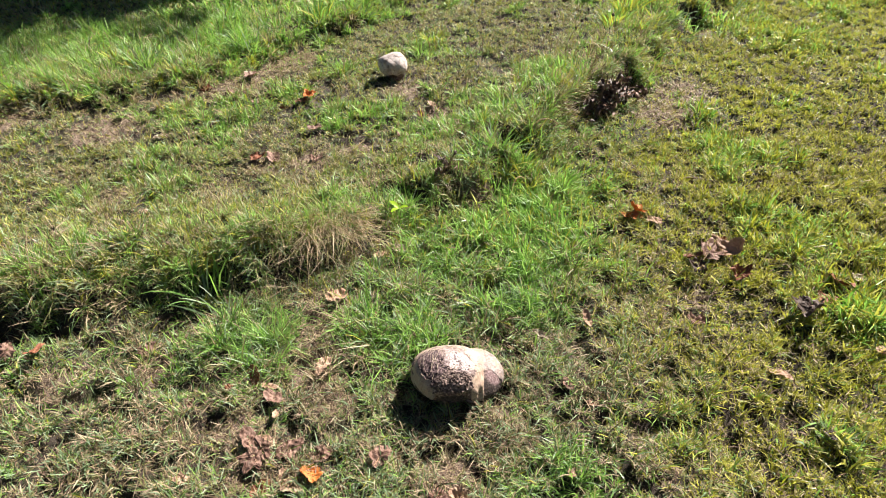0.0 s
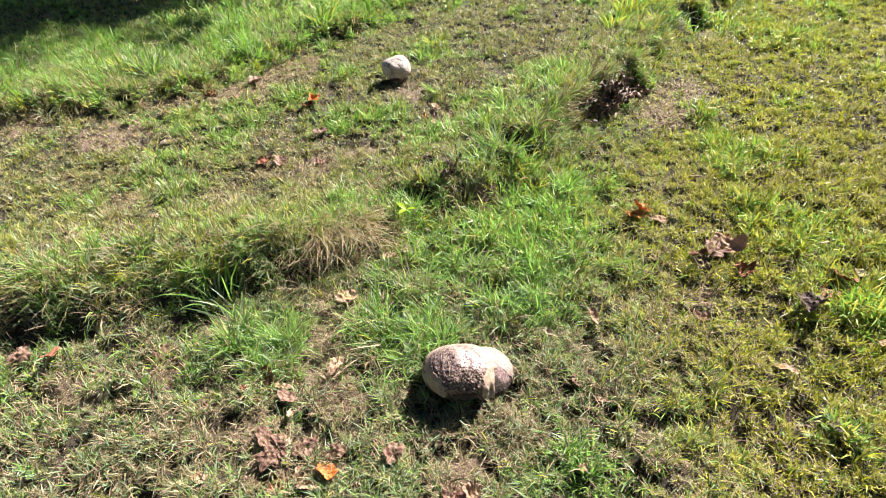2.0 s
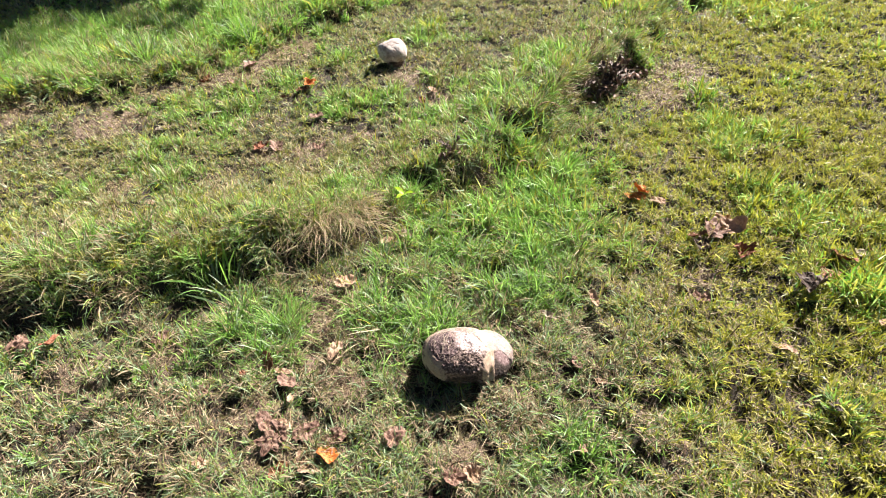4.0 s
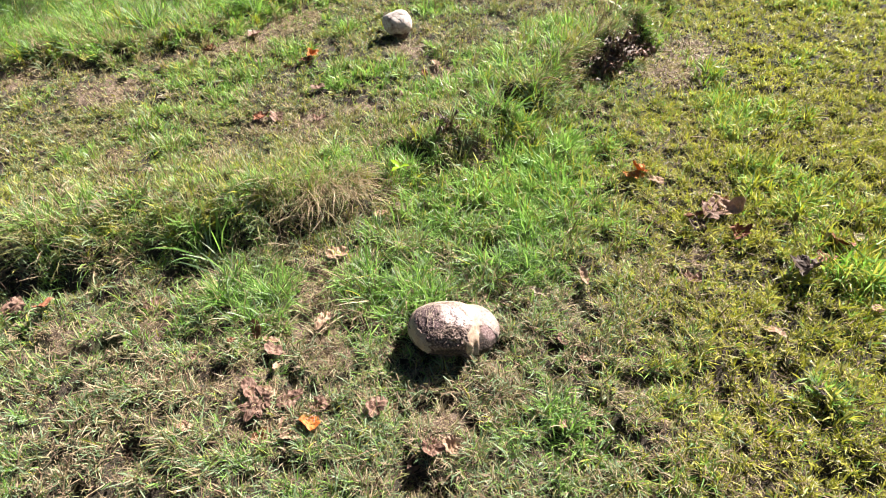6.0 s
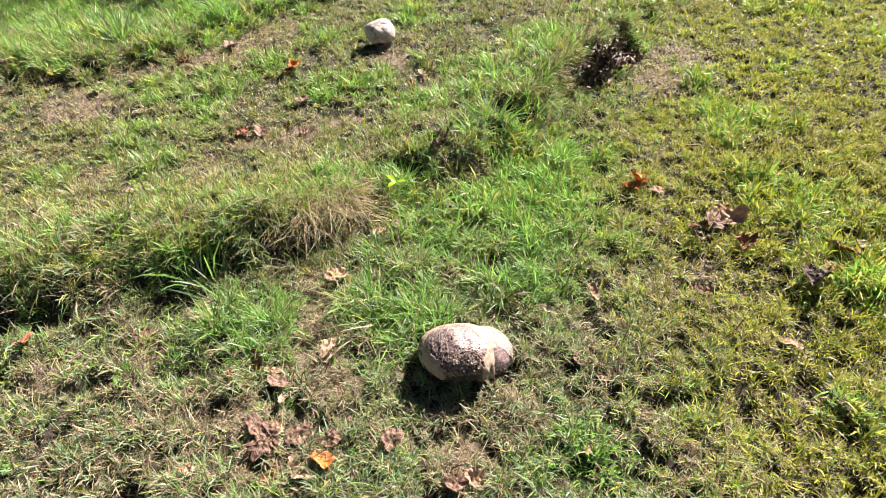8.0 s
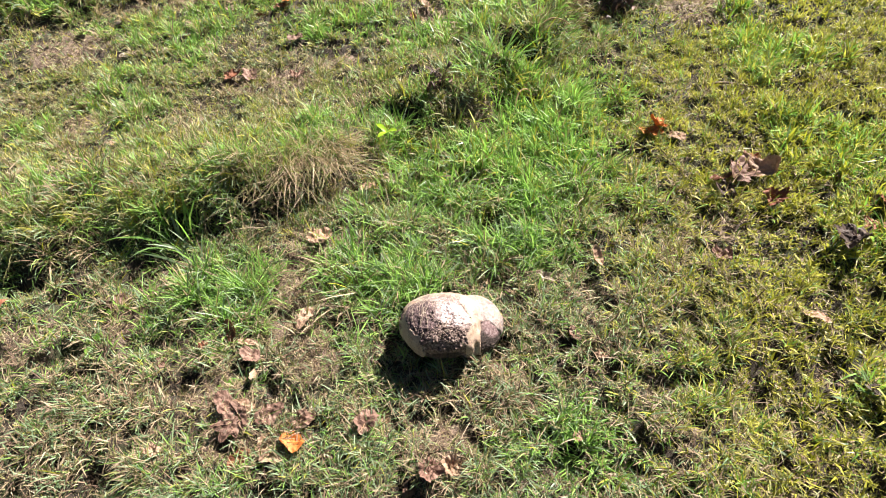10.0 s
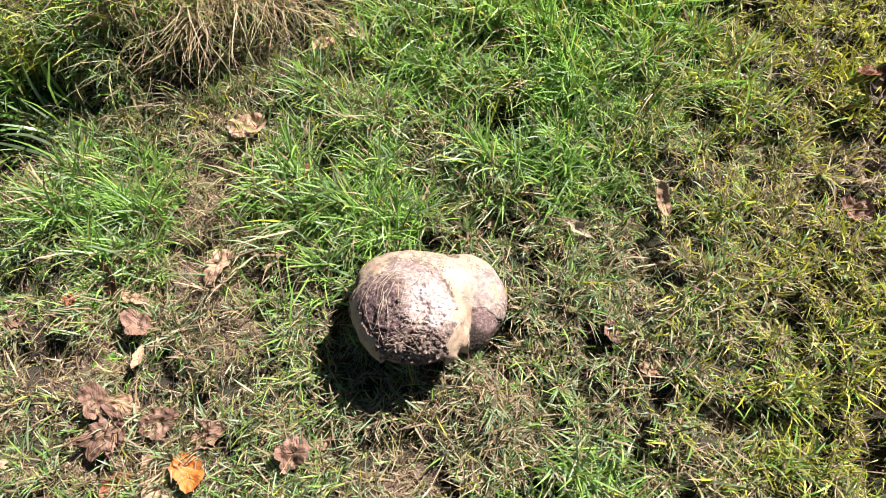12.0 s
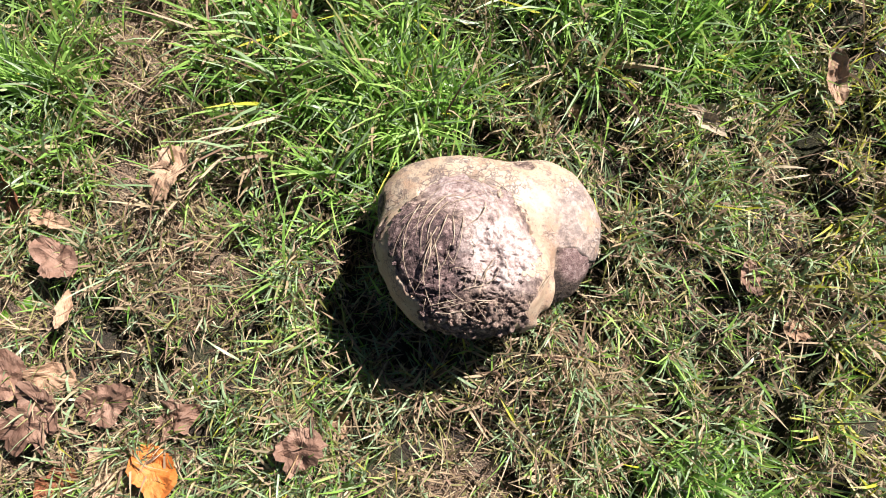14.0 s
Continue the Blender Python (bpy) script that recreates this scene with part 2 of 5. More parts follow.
WEED = blade_material("weed_leaf", [(0.10, 0.22, 0.03), (0.15, 0.28, 0.04)], 0.4, 0.35)
BRIGHT = blade_material("weed_leaf_bright", [(0.22, 0.36, 0.02), (0.30, 0.44, 0.03)], 0.35, 0.4)


# ---------------------------------------------------------------- helpers
rng = np.random.default_rng(11)


def value_noise(x, y, scale, seed=0):
    """Smooth noise from 0 to 1 for arrays."""
    x, y = np.asarray(x) * scale + seed * 17.3, np.asarray(y) * scale - seed * 9.1
    ix, iy = np.floor(x).astype(np.int64), np.floor(y).astype(np.int64)
    fx, fy = x - ix, y - iy
    fx, fy = fx * fx * (3 - 2 * fx), fy * fy * (3 - 2 * fy)

    def h(a, b):
        v = np.sin(a * 127.1 + b * 311.7 + seed * 74.7) * 43758.5453
        return v - np.floor(v)

    return (h(ix, iy) * (1 - fx) + h(ix + 1, iy) * fx) * (1 - fy) + (h(ix, iy + 1) * (1 - fx) + h(ix + 1, iy + 1) * fx) * fy


def smooth(a, b, v):
    s = np.clip((np.asarray(v) - a) / (b - a), 0, 1)
    return s * s * (3 - 2 * s)


def along(line, x, y):
    """Signed distance from a polyline (positive on its left-hand side) and the run along it."""
    x, y = np.asarray(x, float), np.asarray(y, float)
    best, sign, run, total = np.full(x.shape, 1e9), np.ones(x.shape), np.zeros(x.shape), 0.0
    for (ax, ay), (bx, by) in zip(line, line[1:]):
        dx, dy = bx - ax, by - ay
        size = math.hypot(dx, dy)
        s = np.clip(((x - ax) * dx + (y - ay) * dy) / size ** 2, 0, 1)
        d = np.hypot(x - ax - s * dx, y - ay - s * dy)
        better = d < best
        best = np.where(better, d, best)
        sign = np.where(better, np.where(dx * (y - ay) - dy * (x - ax) >= 0, 1.0, -1.0), sign)
        run = np.where(better, total + s * size, run)
        total += size
    return best * sign, run


def mesh_of(name, verts, loops, sizes, mats, index=None, flat=True):
    """A mesh from flat arrays."""
    me = bpy.data.meshes.new(name)
    me.vertices.add(len(verts))
    me.vertices.foreach_set("co", np.ascontiguousarray(verts, np.float32).ravel())
    me.loops.add(len(loops))
    me.loops.foreach_set("vertex_index", np.ascontiguousarray(loops, np.int32))
    me.polygons.add(len(sizes))
    sizes = np.asarray(sizes, np.int32)
    me.polygons.foreach_set("loop_start", np.concatenate(([0], np.cumsum(sizes)[:-1])).astype(np.int32))
    for m in mats:
        me.materials.append(m)
    if index is not None:
        me.polygons.foreach_set("material_index", np.ascontiguousarray(index, np.int32))
    me.polygons.foreach_set("use_smooth", np.full(len(sizes), not flat))
    me.update(calc_edges=True)
    me.validate()
    return me


def part(name, bm, material, parent=None, label="", smooth_faces=True):
    """Links a bmesh as one mesh object, under its thing where one is given."""
    me = bpy.data.meshes.new(name)
    bm.to_mesh(me)
    bm.free()
    me.materials.append(material)
    for p in me.polygons:
        p.use_smooth = smooth_faces
    ob = new(name, me)
    ob.parent = parent
    return tagged(ob, label) if label else ob


def blades(root, size, width, az, lean, bend, mats, steps=2, twist=None):
    """Grass blades as tapered, bent ribbons. lean: from upright at the root; bend: added towards the tip (radians)."""
    n = len(root)
    out = np.stack([np.cos(az), np.sin(az), np.zeros(n)], 1)
    side = np.stack([-np.sin(az), np.cos(az), np.zeros(n)], 1)
    if twist is None:
        twist = rng.normal(0, 0.55, n)
    p, rows = root.copy(), []
    shape = {1: (1.0,), 2: (0.8, 1.0), 3: (0.7, 1.0, 0.72), 4: (0.7, 1.0, 0.9, 0.55)}[steps]
    for s in range(steps + 1):
        a = lean + bend * s / steps
        grow = out * np.sin(a)[:, None] + np.array([0, 0, 1.0]) * np.cos(a)[:, None]
        if s < steps:
            flat_n = out * np.cos(a)[:, None] - np.array([0, 0, 1.0]) * np.sin(a)[:, None]
            wide = (side * np.cos(twist)[:, None] + flat_n * np.sin(twist)[:, None]) * (width * shape[s] / 2)[:, None]
            rows += [p - wide, p + wide]
        else:
            rows.append(p.copy())
        p = p + grow * (size / steps)[:, None]
    verts = np.stack(rows, 1).reshape(-1, 3)
    k = 2 * steps + 1
    pattern, sizes = [], []
    for s in range(steps - 1):
        pattern += [2 * s, 2 * s + 1, 2 * s + 3, 2 * s + 2]
        sizes.append(4)
    pattern += [2 * steps - 2, 2 * steps - 1, 2 * steps]
    sizes.append(3)
    loops = (np.arange(n)[:, None] * k + np.array(pattern)[None]).ravel()
    return verts, loops, np.tile(sizes, n), np.repeat(mats, len(sizes))


def stuff(name, chunks, label, category):
    verts, loops, sizes, index, at = [], [], [], [], 0
    for v, l, s, i in chunks:
        verts.append(v), loops.append(l + at), sizes.append(s), index.append(i)
        at += len(v)
    me = mesh_of(name, np.concatenate(verts), np.concatenate(loops), np.concatenate(sizes), BLADES, np.concatenate(index))
    return tagged(new(name, me), label, category, kind="stuff")


# ---------------------------------------------------------------- ground
CREST = [(-6.0, 1.55), (-3.6, 1.68), (-2.0, 1.81), (-1.53, 1.88), (-1.1, 2.00), (-0.62, 2.16), (-0.36, 2.42), (-0.1, 2.58), (0.2, 2.85),
         (0.5, 3.3), (0.85, 3.8), (1.2, 4.35), (1.6, 5.0), (2.3, 5.9), (3.4, 7.2)]
BANK = [(-7.0, 3.3), (-3.9, 3.62), (-3.2, 3.75), (-2.6, 3.9), (-2.12, 4.1), (-1.7, 4.47), (-1.42, 4.9), (-1.0, 5.25), (-0.66, 5.9), (-0.3, 6.6), (0.6, 8.6)]
BARE = [(-1.45, 1.37, .09), (-.56, 1.77, .10), (-.585, 1.67, .095), (-.59, 1.58, .085), (-.54, 1.46, .10), (-1.17, 1.44, .07), (-1.08, 1.64, .07), (-1.41, 4.45, .23), (-1.52, 4.22, .16),
        (-1.66, 3.97, .2), (-1.16, 2.9, .10), (-.91, 2.95, .12), (-.67, 3.06, .10), (-.48, 3.86, .14), (-2.32, 3.37, .22), (-3.07, 3.54, .16),
        (.02, 2.56, .09), (.06, 2.48, .07), (1.27, 3.71, .17), (1.13, 3.4, .16), (1.74, 4.85, .12), (-.03, 1.03, .07), (-.74, 1.2, .08), (-.45, 1.30, .07), (-.34, 1.46, .04), (-.66, 1.03, .06),
        (.91, 1.84, .05), (-.27, 1.1, .04), (.07, 1.87, .035), (-.25, 3.55, .10), (-1.85, 2.6, .10)]
GREEN = [(.01, 2.24, .2), (.2, 2.03, .16), (.12, 1.79, .13), (-.79, 1.55, .12), (-.92, 1.61, .1), (.25, 2.77, .1), (.33, 1.03, .09), (1.22, 5.09, .2),
         (-.86, 3.35, .08), (2.3, 4.57, .25), (1.36, 3.39, .1), (-.32, 1.62, .17), (-1.1, 1.5, .08), (1.47, 1.71, .12), (1.14, 1.17, .07), (-.31, 2.4, .12),
         (-1.15, 1.88, .1), (-.1, 2.05, .15), (-.75, 1.45, .08), (-.2, 3.2, .2), (-.4, 4.6, .2), (-.95, 4.2, .12), (.15, 3.3, .2), (.0, 3.6, .2), (.4, 3.85, .2), (.3, 2.45, .2), (.35, 2.2, .2), (.5, 2.6, .15)]
HOLES = [(-1.80, 1.60, .10, .05), (-1.60, 1.65, .09, .05), (.12, 2.72, .05, .12), (-1.07, 1.86, .07, .08), (-.86, 1.99, .05, .05), (.99, 3.78, .10, .20), (1.68, 4.98, .13, .26), (.08, 1.868, .065, .11), (.21, 2.90, .09, .16), (-.28, 2.50, .07, .10)]


def tussock(x, y):
    """Uneven clumping of the turf: 1 on the clumps, 0 in the gaps between them."""
    u = x + (value_noise(x, y, 9, 81) - 0.5) * 0.09
    v = y + (value_noise(x, y, 9, 82) - 0.5) * 0.09
    far = smooth(1.9, 2.9, y)
    n = (0.26 - 0.16 * far) * value_noise(u, v, 9.5, 44) + (0.38 + 0.04 * far) * value_noise(u, v, 21, 61) + (0.36 + 0.12 * far) * value_noise(u, v, 45, 62)
    return smooth(0.22, 0.78, n)


def pits(x, y):
    """Small gaps between the clumps where dark soil lies open."""
    return np.minimum(1.0, smooth(0.46, 0.18, tussock(x, y)) * np.interp(y, [1.3, 1.7, 2.6], [1.1, 0.95, 0.8]) * (1 - 0.5 * smooth(0.5, 1.0, x) * smooth(1.3, 1.8, y)))


def spots(places, x, y):
    v = np.zeros(np.shape(x))
    for px, py, r in places:
        v = np.maximum(v, np.exp(-((x - px) ** 2 + (y - py) ** 2) / (2 * (r * 0.8) ** 2)))
    return v


def ridge_share(run):
    """Height of the near ridge along its run."""
    return np.interp(run, [0, 2.4, 4.0, 4.7, 5.2, 5.55, 5.75, 6.1, 6.6, 7.4, 8.3, 9.6, 12], [0.10, 0.11, 0.12, 0.13, 0.155, 0.13, 0.05, 0.11, 0.14, 0.15, 0.14, 0.11, 0.05])


def height(x, y):
    d, run = along(CREST, x, y)
    d = d + (value_noise(x, y, 3.1, 71) - 0.5) * 0.10 + (value_noise(x, y, 11, 72) - 0.5) * 0.05
    face = np.interp(run, [0, 4.6, 4.95, 5.2, 5.5, 5.8, 8, 12], [0.25, 0.24, 0.22, 0.21, 0.18, 0.16, 0.16, 0.2])
    h = ridge_share(run) * np.where(d < 0, 1 - smooth(0.03, 1.0, -d / face), 1 - smooth(0.05, 0.75, d))
    d2, run2 = along(BANK, x, y)
    d2 = d2 + (value_noise(x, y, 2.3, 73) - 0.5) * 0.28 + (value_noise(x, y, 8, 74) - 0.5) * 0.10
    uneven = np.interp(run2, [0, 2.4, 3.2, 3.9, 4.4, 5.0, 5.6, 6.1, 6.7, 7.6, 10], [0.10, 0.12, 0.13, 0.09, 0.06, 0.06, 0.05, 0.09, 0.09, 0.06, 0.05])
    h = h + uneven * np.where(d2 < 0, 1 - smooth(0.0, 0.2, -d2), 1 - smooth(0.1, 1.3, d2))
    near = smooth(0.8, 0.0, np.maximum(np.abs(x + 0.3) - 3.9, np.abs(y - 3.4) - 3.0))
    h = h + near * ((value_noise(x, y, 4.5, 3) - 0.5) * 0.030 + (tussock(x, y) - 0.5) * np.interp(y, [1.4, 2.0, 3.0], [0.038, 0.030, 0.018]))
    h = h - np.interp(y, [1.5, 2.2], [0.032, 0.020]) * near * pits(x, y)
    for px, py, r, deep in HOLES:
        h = h - deep * np.exp(-(((x - px) ** 2 + (y - py) ** 2) / (r * r)) ** 2)
    far = np.maximum(0, np.hypot(x, y - 3) - 12)
    return h + 0.6 * (value_noise(x, y, 0.03, 8) - 0.5) * np.clip(far / 30, 0, 1)


def build_ground():
    def axis(lo, hi, step):
        mid = np.arange(lo, hi + step / 2, step)
        grow = np.cumsum(step * 1.33 ** np.arange(1, 34))
        grow = grow[grow < 900]
        return np.concatenate((lo - grow[::-1], mid, hi + grow))

    xs, ys = axis(-4.2, 3.6, 0.03), axis(0.4, 6.4, 0.03)
    gx, gy = np.meshgrid(xs, ys)
    v = np.stack([gx, gy, height(gx, gy)], -1).reshape(-1, 3)
    w = len(xs)
    i = (np.arange(len(ys) - 1)[:, None] * w + np.arange(w - 1)[None]).ravel()
    loops = np.stack([i, i + 1, i + w + 1, i + w], 1).ravel()
    me = mesh_of("ground", v, loops, np.full(len(i), 4), [ground_material()], flat=False)
    layer = me.attributes.new("bare_soil", "FLOAT", "POINT")
    layer.data.foreach_set("value", np.ascontiguousarray(spots(BARE, v[:, 0], v[:, 1]), np.float32))
    return tagged(new("ground", me), "uneven lawn soil with thatch, ridges and bare patches", "ground", kind="structure")


build_ground()


# ---------------------------------------------------------------- lawn
def fields(x, y):
    """What grows where: share of bare soil, lush growth, yellowing lawn, ridge growth, far tall growth."""
    d, run = along(CREST, x, y)
    d2, _ = along(BANK, x, y)
    bare = np.clip(spots(BARE, x, y) * 1.6 * (0.65 + 0.6 * value_noise(x, y, 16, 21)), 0, 1)
    bare = np.maximum(bare, smooth(0.7, 0.85, value_noise(x, y, 6.5, 22)) * 0.5)
    lush = np.maximum(spots(GREEN, x, y), smooth(0.6, 0.8, value_noise(x, y, 3.2, 23)) * np.interp(y, [1.5, 2.4], [0.1, 0.7]))
    right = smooth(-0.12, 0.75, x - 0.42 - 0.42 * np.maximum(0, y - 2.4)) * (d < 0) * (1 - 0.6 * smooth(3.2, 4.4, x)) * (0.3 + 0.7 * smooth(0.2, 0.8, y))
    terrace = smooth(0.25, 0.6, d) * (d2 < 0)
    ridge = np.exp(-(np.where(d < 0, d / 0.17, d / 0.26)) ** 2) * np.clip(ridge_share(run) / 0.1, 0, 1)
    tall = smooth(-0.08, 0.15, d2) * (1 - smooth(1.4, 2.2, d2))
    return bare, lush, right, terrace, ridge, tall


def sorts(tone, bare, lush, right, terrace, ridge, tall, cool=0.0):
    """Which material each blade takes, by chance and by what grows there."""
    chance = np.stack([
        0.24 + 1.75 * lush + 1.3 * tall - 0.12 * right - 0.12 * terrace - 0.05 * cool,
        0.36 + 0.30 * right + 0.40 * terrace - 0.16 * cool,
        0.18 + 1.30 * right + 0.05 * terrace - 0.16 * cool,
        0.14 + 0.15 * tall + 0.42 * cool - 0.10 * right + 0.22 * terrace,
        0.20 + 0.13 * terrace + 0.35 * bare - 0.18 * lush - 0.15 * right + 0.17 * cool,
        0.08 + 0.05 * ridge + 0.02 * terrace + 0.10 * bare - 0.04 * lush + 0.10 * cool,
    ], 1).clip(0.005)
    # patches where green or where dead growth prevails
    chance = chance * np.stack([0.35 + 1.5 * tone, 0.7 + 0.6 * tone, 0.6 + 0.8 * tone, 1.0 + 0 * tone, 1.8 - 1.6 * tone, 1.9 - 1.7 * tone], 1).clip(0.05)
    chance = np.cumsum(chance / chance.sum(1, keepdims=True), 1)
    return (rng.random(len(tone))[:, None] > chance).sum(1).clip(0, 5)


def beyond(x, y):
    """Share of blades left out to the sides of the part of the lawn that the walk passes."""
    return 0.72 * smooth(0.0, 0.35, np.abs(x + 0.1) - 0.75 - 0.72 * np.maximum(y, 0.0))


def hollow(x, y):
    """True inside the open holes, where nothing grows."""
    inside = np.zeros(np.shape(x), bool)
    for px, py, r, deep in HOLES:
        inside |= np.hypot(x - px, y - py) < r * (0.95 if deep > 0.095 else 0.7)
    return inside


def undergrowth(x0, x1, y0, y1, count, wide, skip=None, tall=1.0):
    """Low, dense, single-faced growth that covers the soil between the tufts."""
    n = int((x1 - x0) * (y1 - y0) * count)
    x, y = rng.uniform(x0, x1, n), rng.uniform(y0, y1, n)
    f = fields(x, y)
    keep = (rng.random(n) > np.maximum(f[0] * 0.7, pits(x, y) * np.interp(y, [1.7, 2.4], [0.6, 0.85]))) & ~hollow(x, y) & (rng.random(n) > beyond(x, y))
    if skip:
        keep &= ~((x > skip[0]) & (x < skip[1]) & (y > skip[2]) & (y < skip[3]))
    x, y, f = x[keep], y[keep], [v[keep] for v in f]
    m = len(x)
    tone = smooth(0.25, 0.75, value_noise(x, y, 6, 41) * 0.5 + value_noise(x, y, 15, 42) * 0.5)
    bumpy = 0.5 + 0.9 * tussock(x, y)
    size = rng.uniform(0.016, 0.042, m) * bumpy * tall
    root = np.stack([x, y, height(x, y) - 0.001], 1)
    return blades(root, size, wide * rng.uniform(0.6, 1.3, m), rng.uniform(0, 6.28, m), np.clip(rng.normal(0.95, 0.35, m), 0, 1.5), np.zeros(m), sorts(tone, *f, smooth(2.3, 1.4, y) * smooth(0.9, 0.3, x)), 1)


def lawn(x0, x1, y0, y1, tufts, each, wide, steps, skip=None):
    """Tufts of short blades over a rectangle; tufts: how many a square metre."""
    n = int((x1 - x0) * (y1 - y0) * tufts)
    tx, ty = rng.uniform(x0, x1, n), rng.uniform(y0, y1, n)
    if skip:
        keep = ~((tx > skip[0]) & (tx < skip[1]) & (ty > skip[2]) & (ty < skip[3]))
        tx, ty = tx[keep], ty[keep]
    bare, lush, right, terrace, ridge, tall = fields(tx, ty)
    gap = pits(tx, ty) * 0.9
    keep = (rng.random(len(tx)) > np.maximum(bare * 0.85, gap * (1 - 0.5 * lush) * (1 - 0.5 * right))) & ~hollow(tx, ty) & (rng.random(len(tx)) > beyond(tx, ty))
    tx, ty = tx[keep], ty[keep]
    bare, lush, right, terrace, ridge, tall = fields(tx, ty)
    per = rng.poisson(each * (0.75 + 0.5 * lush), len(tx)) + 3
    idx = np.repeat(np.arange(len(tx)), per)
    m = len(idx)
    spread = (0.010 + 0.022 * rng.random(len(tx))) * np.interp(ty, [1.7, 2.6], [1.0, 0.7])
    off = rng.normal(0, 1, (m, 2)) * spread[idx][:, None]
    x, y = tx[idx] + off[:, 0], ty[idx] + off[:, 1]
    tuft_size = (0.026 + 0.036 * rng.random(len(tx)) ** 2) * np.interp(ty, [1.3, 1.7, 2.0, 3.2], [1.0, 1.25, 1.25, 1.0]) * (1 + 0.85 * lush + 1.4 * tall - 0.20 * right - 0.18 * terrace)
    tuft_size = tuft_size * (0.6 + 0.85 * tussock(tx, ty))
    size = tuft_size[idx] * rng.uniform(0.55, 1.25, m)
    width = wide * rng.uniform(0.5, 1.3, m) * (0.95 + 0.5 * lush[idx] + 0.25 * right[idx])
    flow = value_noise(tx, ty, 2.6, 31)[idx] * 6.28 * 1.5
    az = np.where(rng.random(m) < 0.25 + 0.3 * lush[idx], np.arctan2(off[:, 1], off[:, 0]) + rng.normal(0, 0.6, m), flow + rng.normal(0, 1.5, m))
    lean = np.clip(rng.normal(0.72 - 0.12 * lush[idx], 0.40, m), 0.0, 1.45)
    bend = np.clip(rng.normal(1.0, 0.55, m), -0.5, 2.2) * np.where(lean > 0.9, 0.5, 1)
    z = height(x, y) - 0.002
    tone = smooth(0.25, 0.75, value_noise(tx, ty, 6, 41) * 0.5 + value_noise(tx, ty, 15, 42) * 0.5)[idx]
    cool = smooth(2.3, 1.6, y) * smooth(0.9, 0.3, x)
    mats = sorts(tone, bare[idx], lush[idx], right[idx], terrace[idx], ridge[idx], tall[idx], cool)
    return blades(np.stack([x, y, z], 1), size, width, az, lean, bend, mats, steps)


def thatch(x0, x1, y0, y1, count, wide, skip=None):
    """Dead cut blades lying between the living ones."""
    n = int((x1 - x0) * (y1 - y0) * count)
    x, y = rng.uniform(x0, x1, n), rng.uniform(y0, y1, n)
    bare, lush, right, terrace, ridge, tall = fields(x, y)
    keep = (rng.random(n) > beyond(x, y)) & (rng.random(n) < 0.15 + 0.75 * bare - 0.12 * lush + 0.06 * terrace - 0.06 * right + pits(x, y) * np.interp(y, [1.7, 2.2], [0.42, -0.14]) + 0.10 * smooth(1.9, 1.5, y) * smooth(0.0, 0.25, x)) & ~hollow(x, y)
    if skip:
        keep &= ~((x > skip[0]) & (x < skip[1]) & (y > skip[2]) & (y < skip[3]))
    x, y, bare = x[keep], y[keep], bare[keep]
    m = len(x)
    size = 0.012 + np.interp(y, [1.8, 3.0], [0.05, 0.032]) * rng.random(m) ** 2
    width = wide * rng.uniform(0.5, 1.2, m)
    lift = rng.uniform(0.002, 0.022, m) * (1 - 0.6 * bare)
    mats = np.where(rng.random(m) < np.interp(y, [1.8, 2.6], [0.26, 0.12]) + 0.30 * bare, 4, np.where(rng.random(m) < 0.6, 5, 1))
    return blades(np.stack([x, y, height(x, y) + lift], 1), size, width, rng.uniform(0, 6.28, m), rng.normal(1.38, 0.16, m), rng.normal(0.12, 0.2, m), mats, 2)


def litter(x0, x1, y0, y1, count, wide, skip=None):
    """Crumbled dead bits on the soil."""
    n = int((x1 - x0) * (y1 - y0) * count)
    x, y = rng.uniform(x0, x1, n), rng.uniform(y0, y1, n)
    keep = ~hollow(x, y)
    if skip:
        keep &= ~((x > skip[0]) & (x < skip[1]) & (y > skip[2]) & (y < skip[3]))
    x, y = x[keep], y[keep]
    m = len(x)
    mats = np.array([5, 5, 5, 5, 1, 4, 4])[rng.integers(0, 7, m)]
    root = np.stack([x, y, height(x, y) + rng.uniform(0.0005, 0.007, m)], 1)
    return blades(root, rng.uniform(0.005, 0.022, m), wide * rng.uniform(0.5, 1.5, m), rng.uniform(0, 6.28, m), rng.normal(1.45, 0.2, m), np.zeros(m), mats, 1)


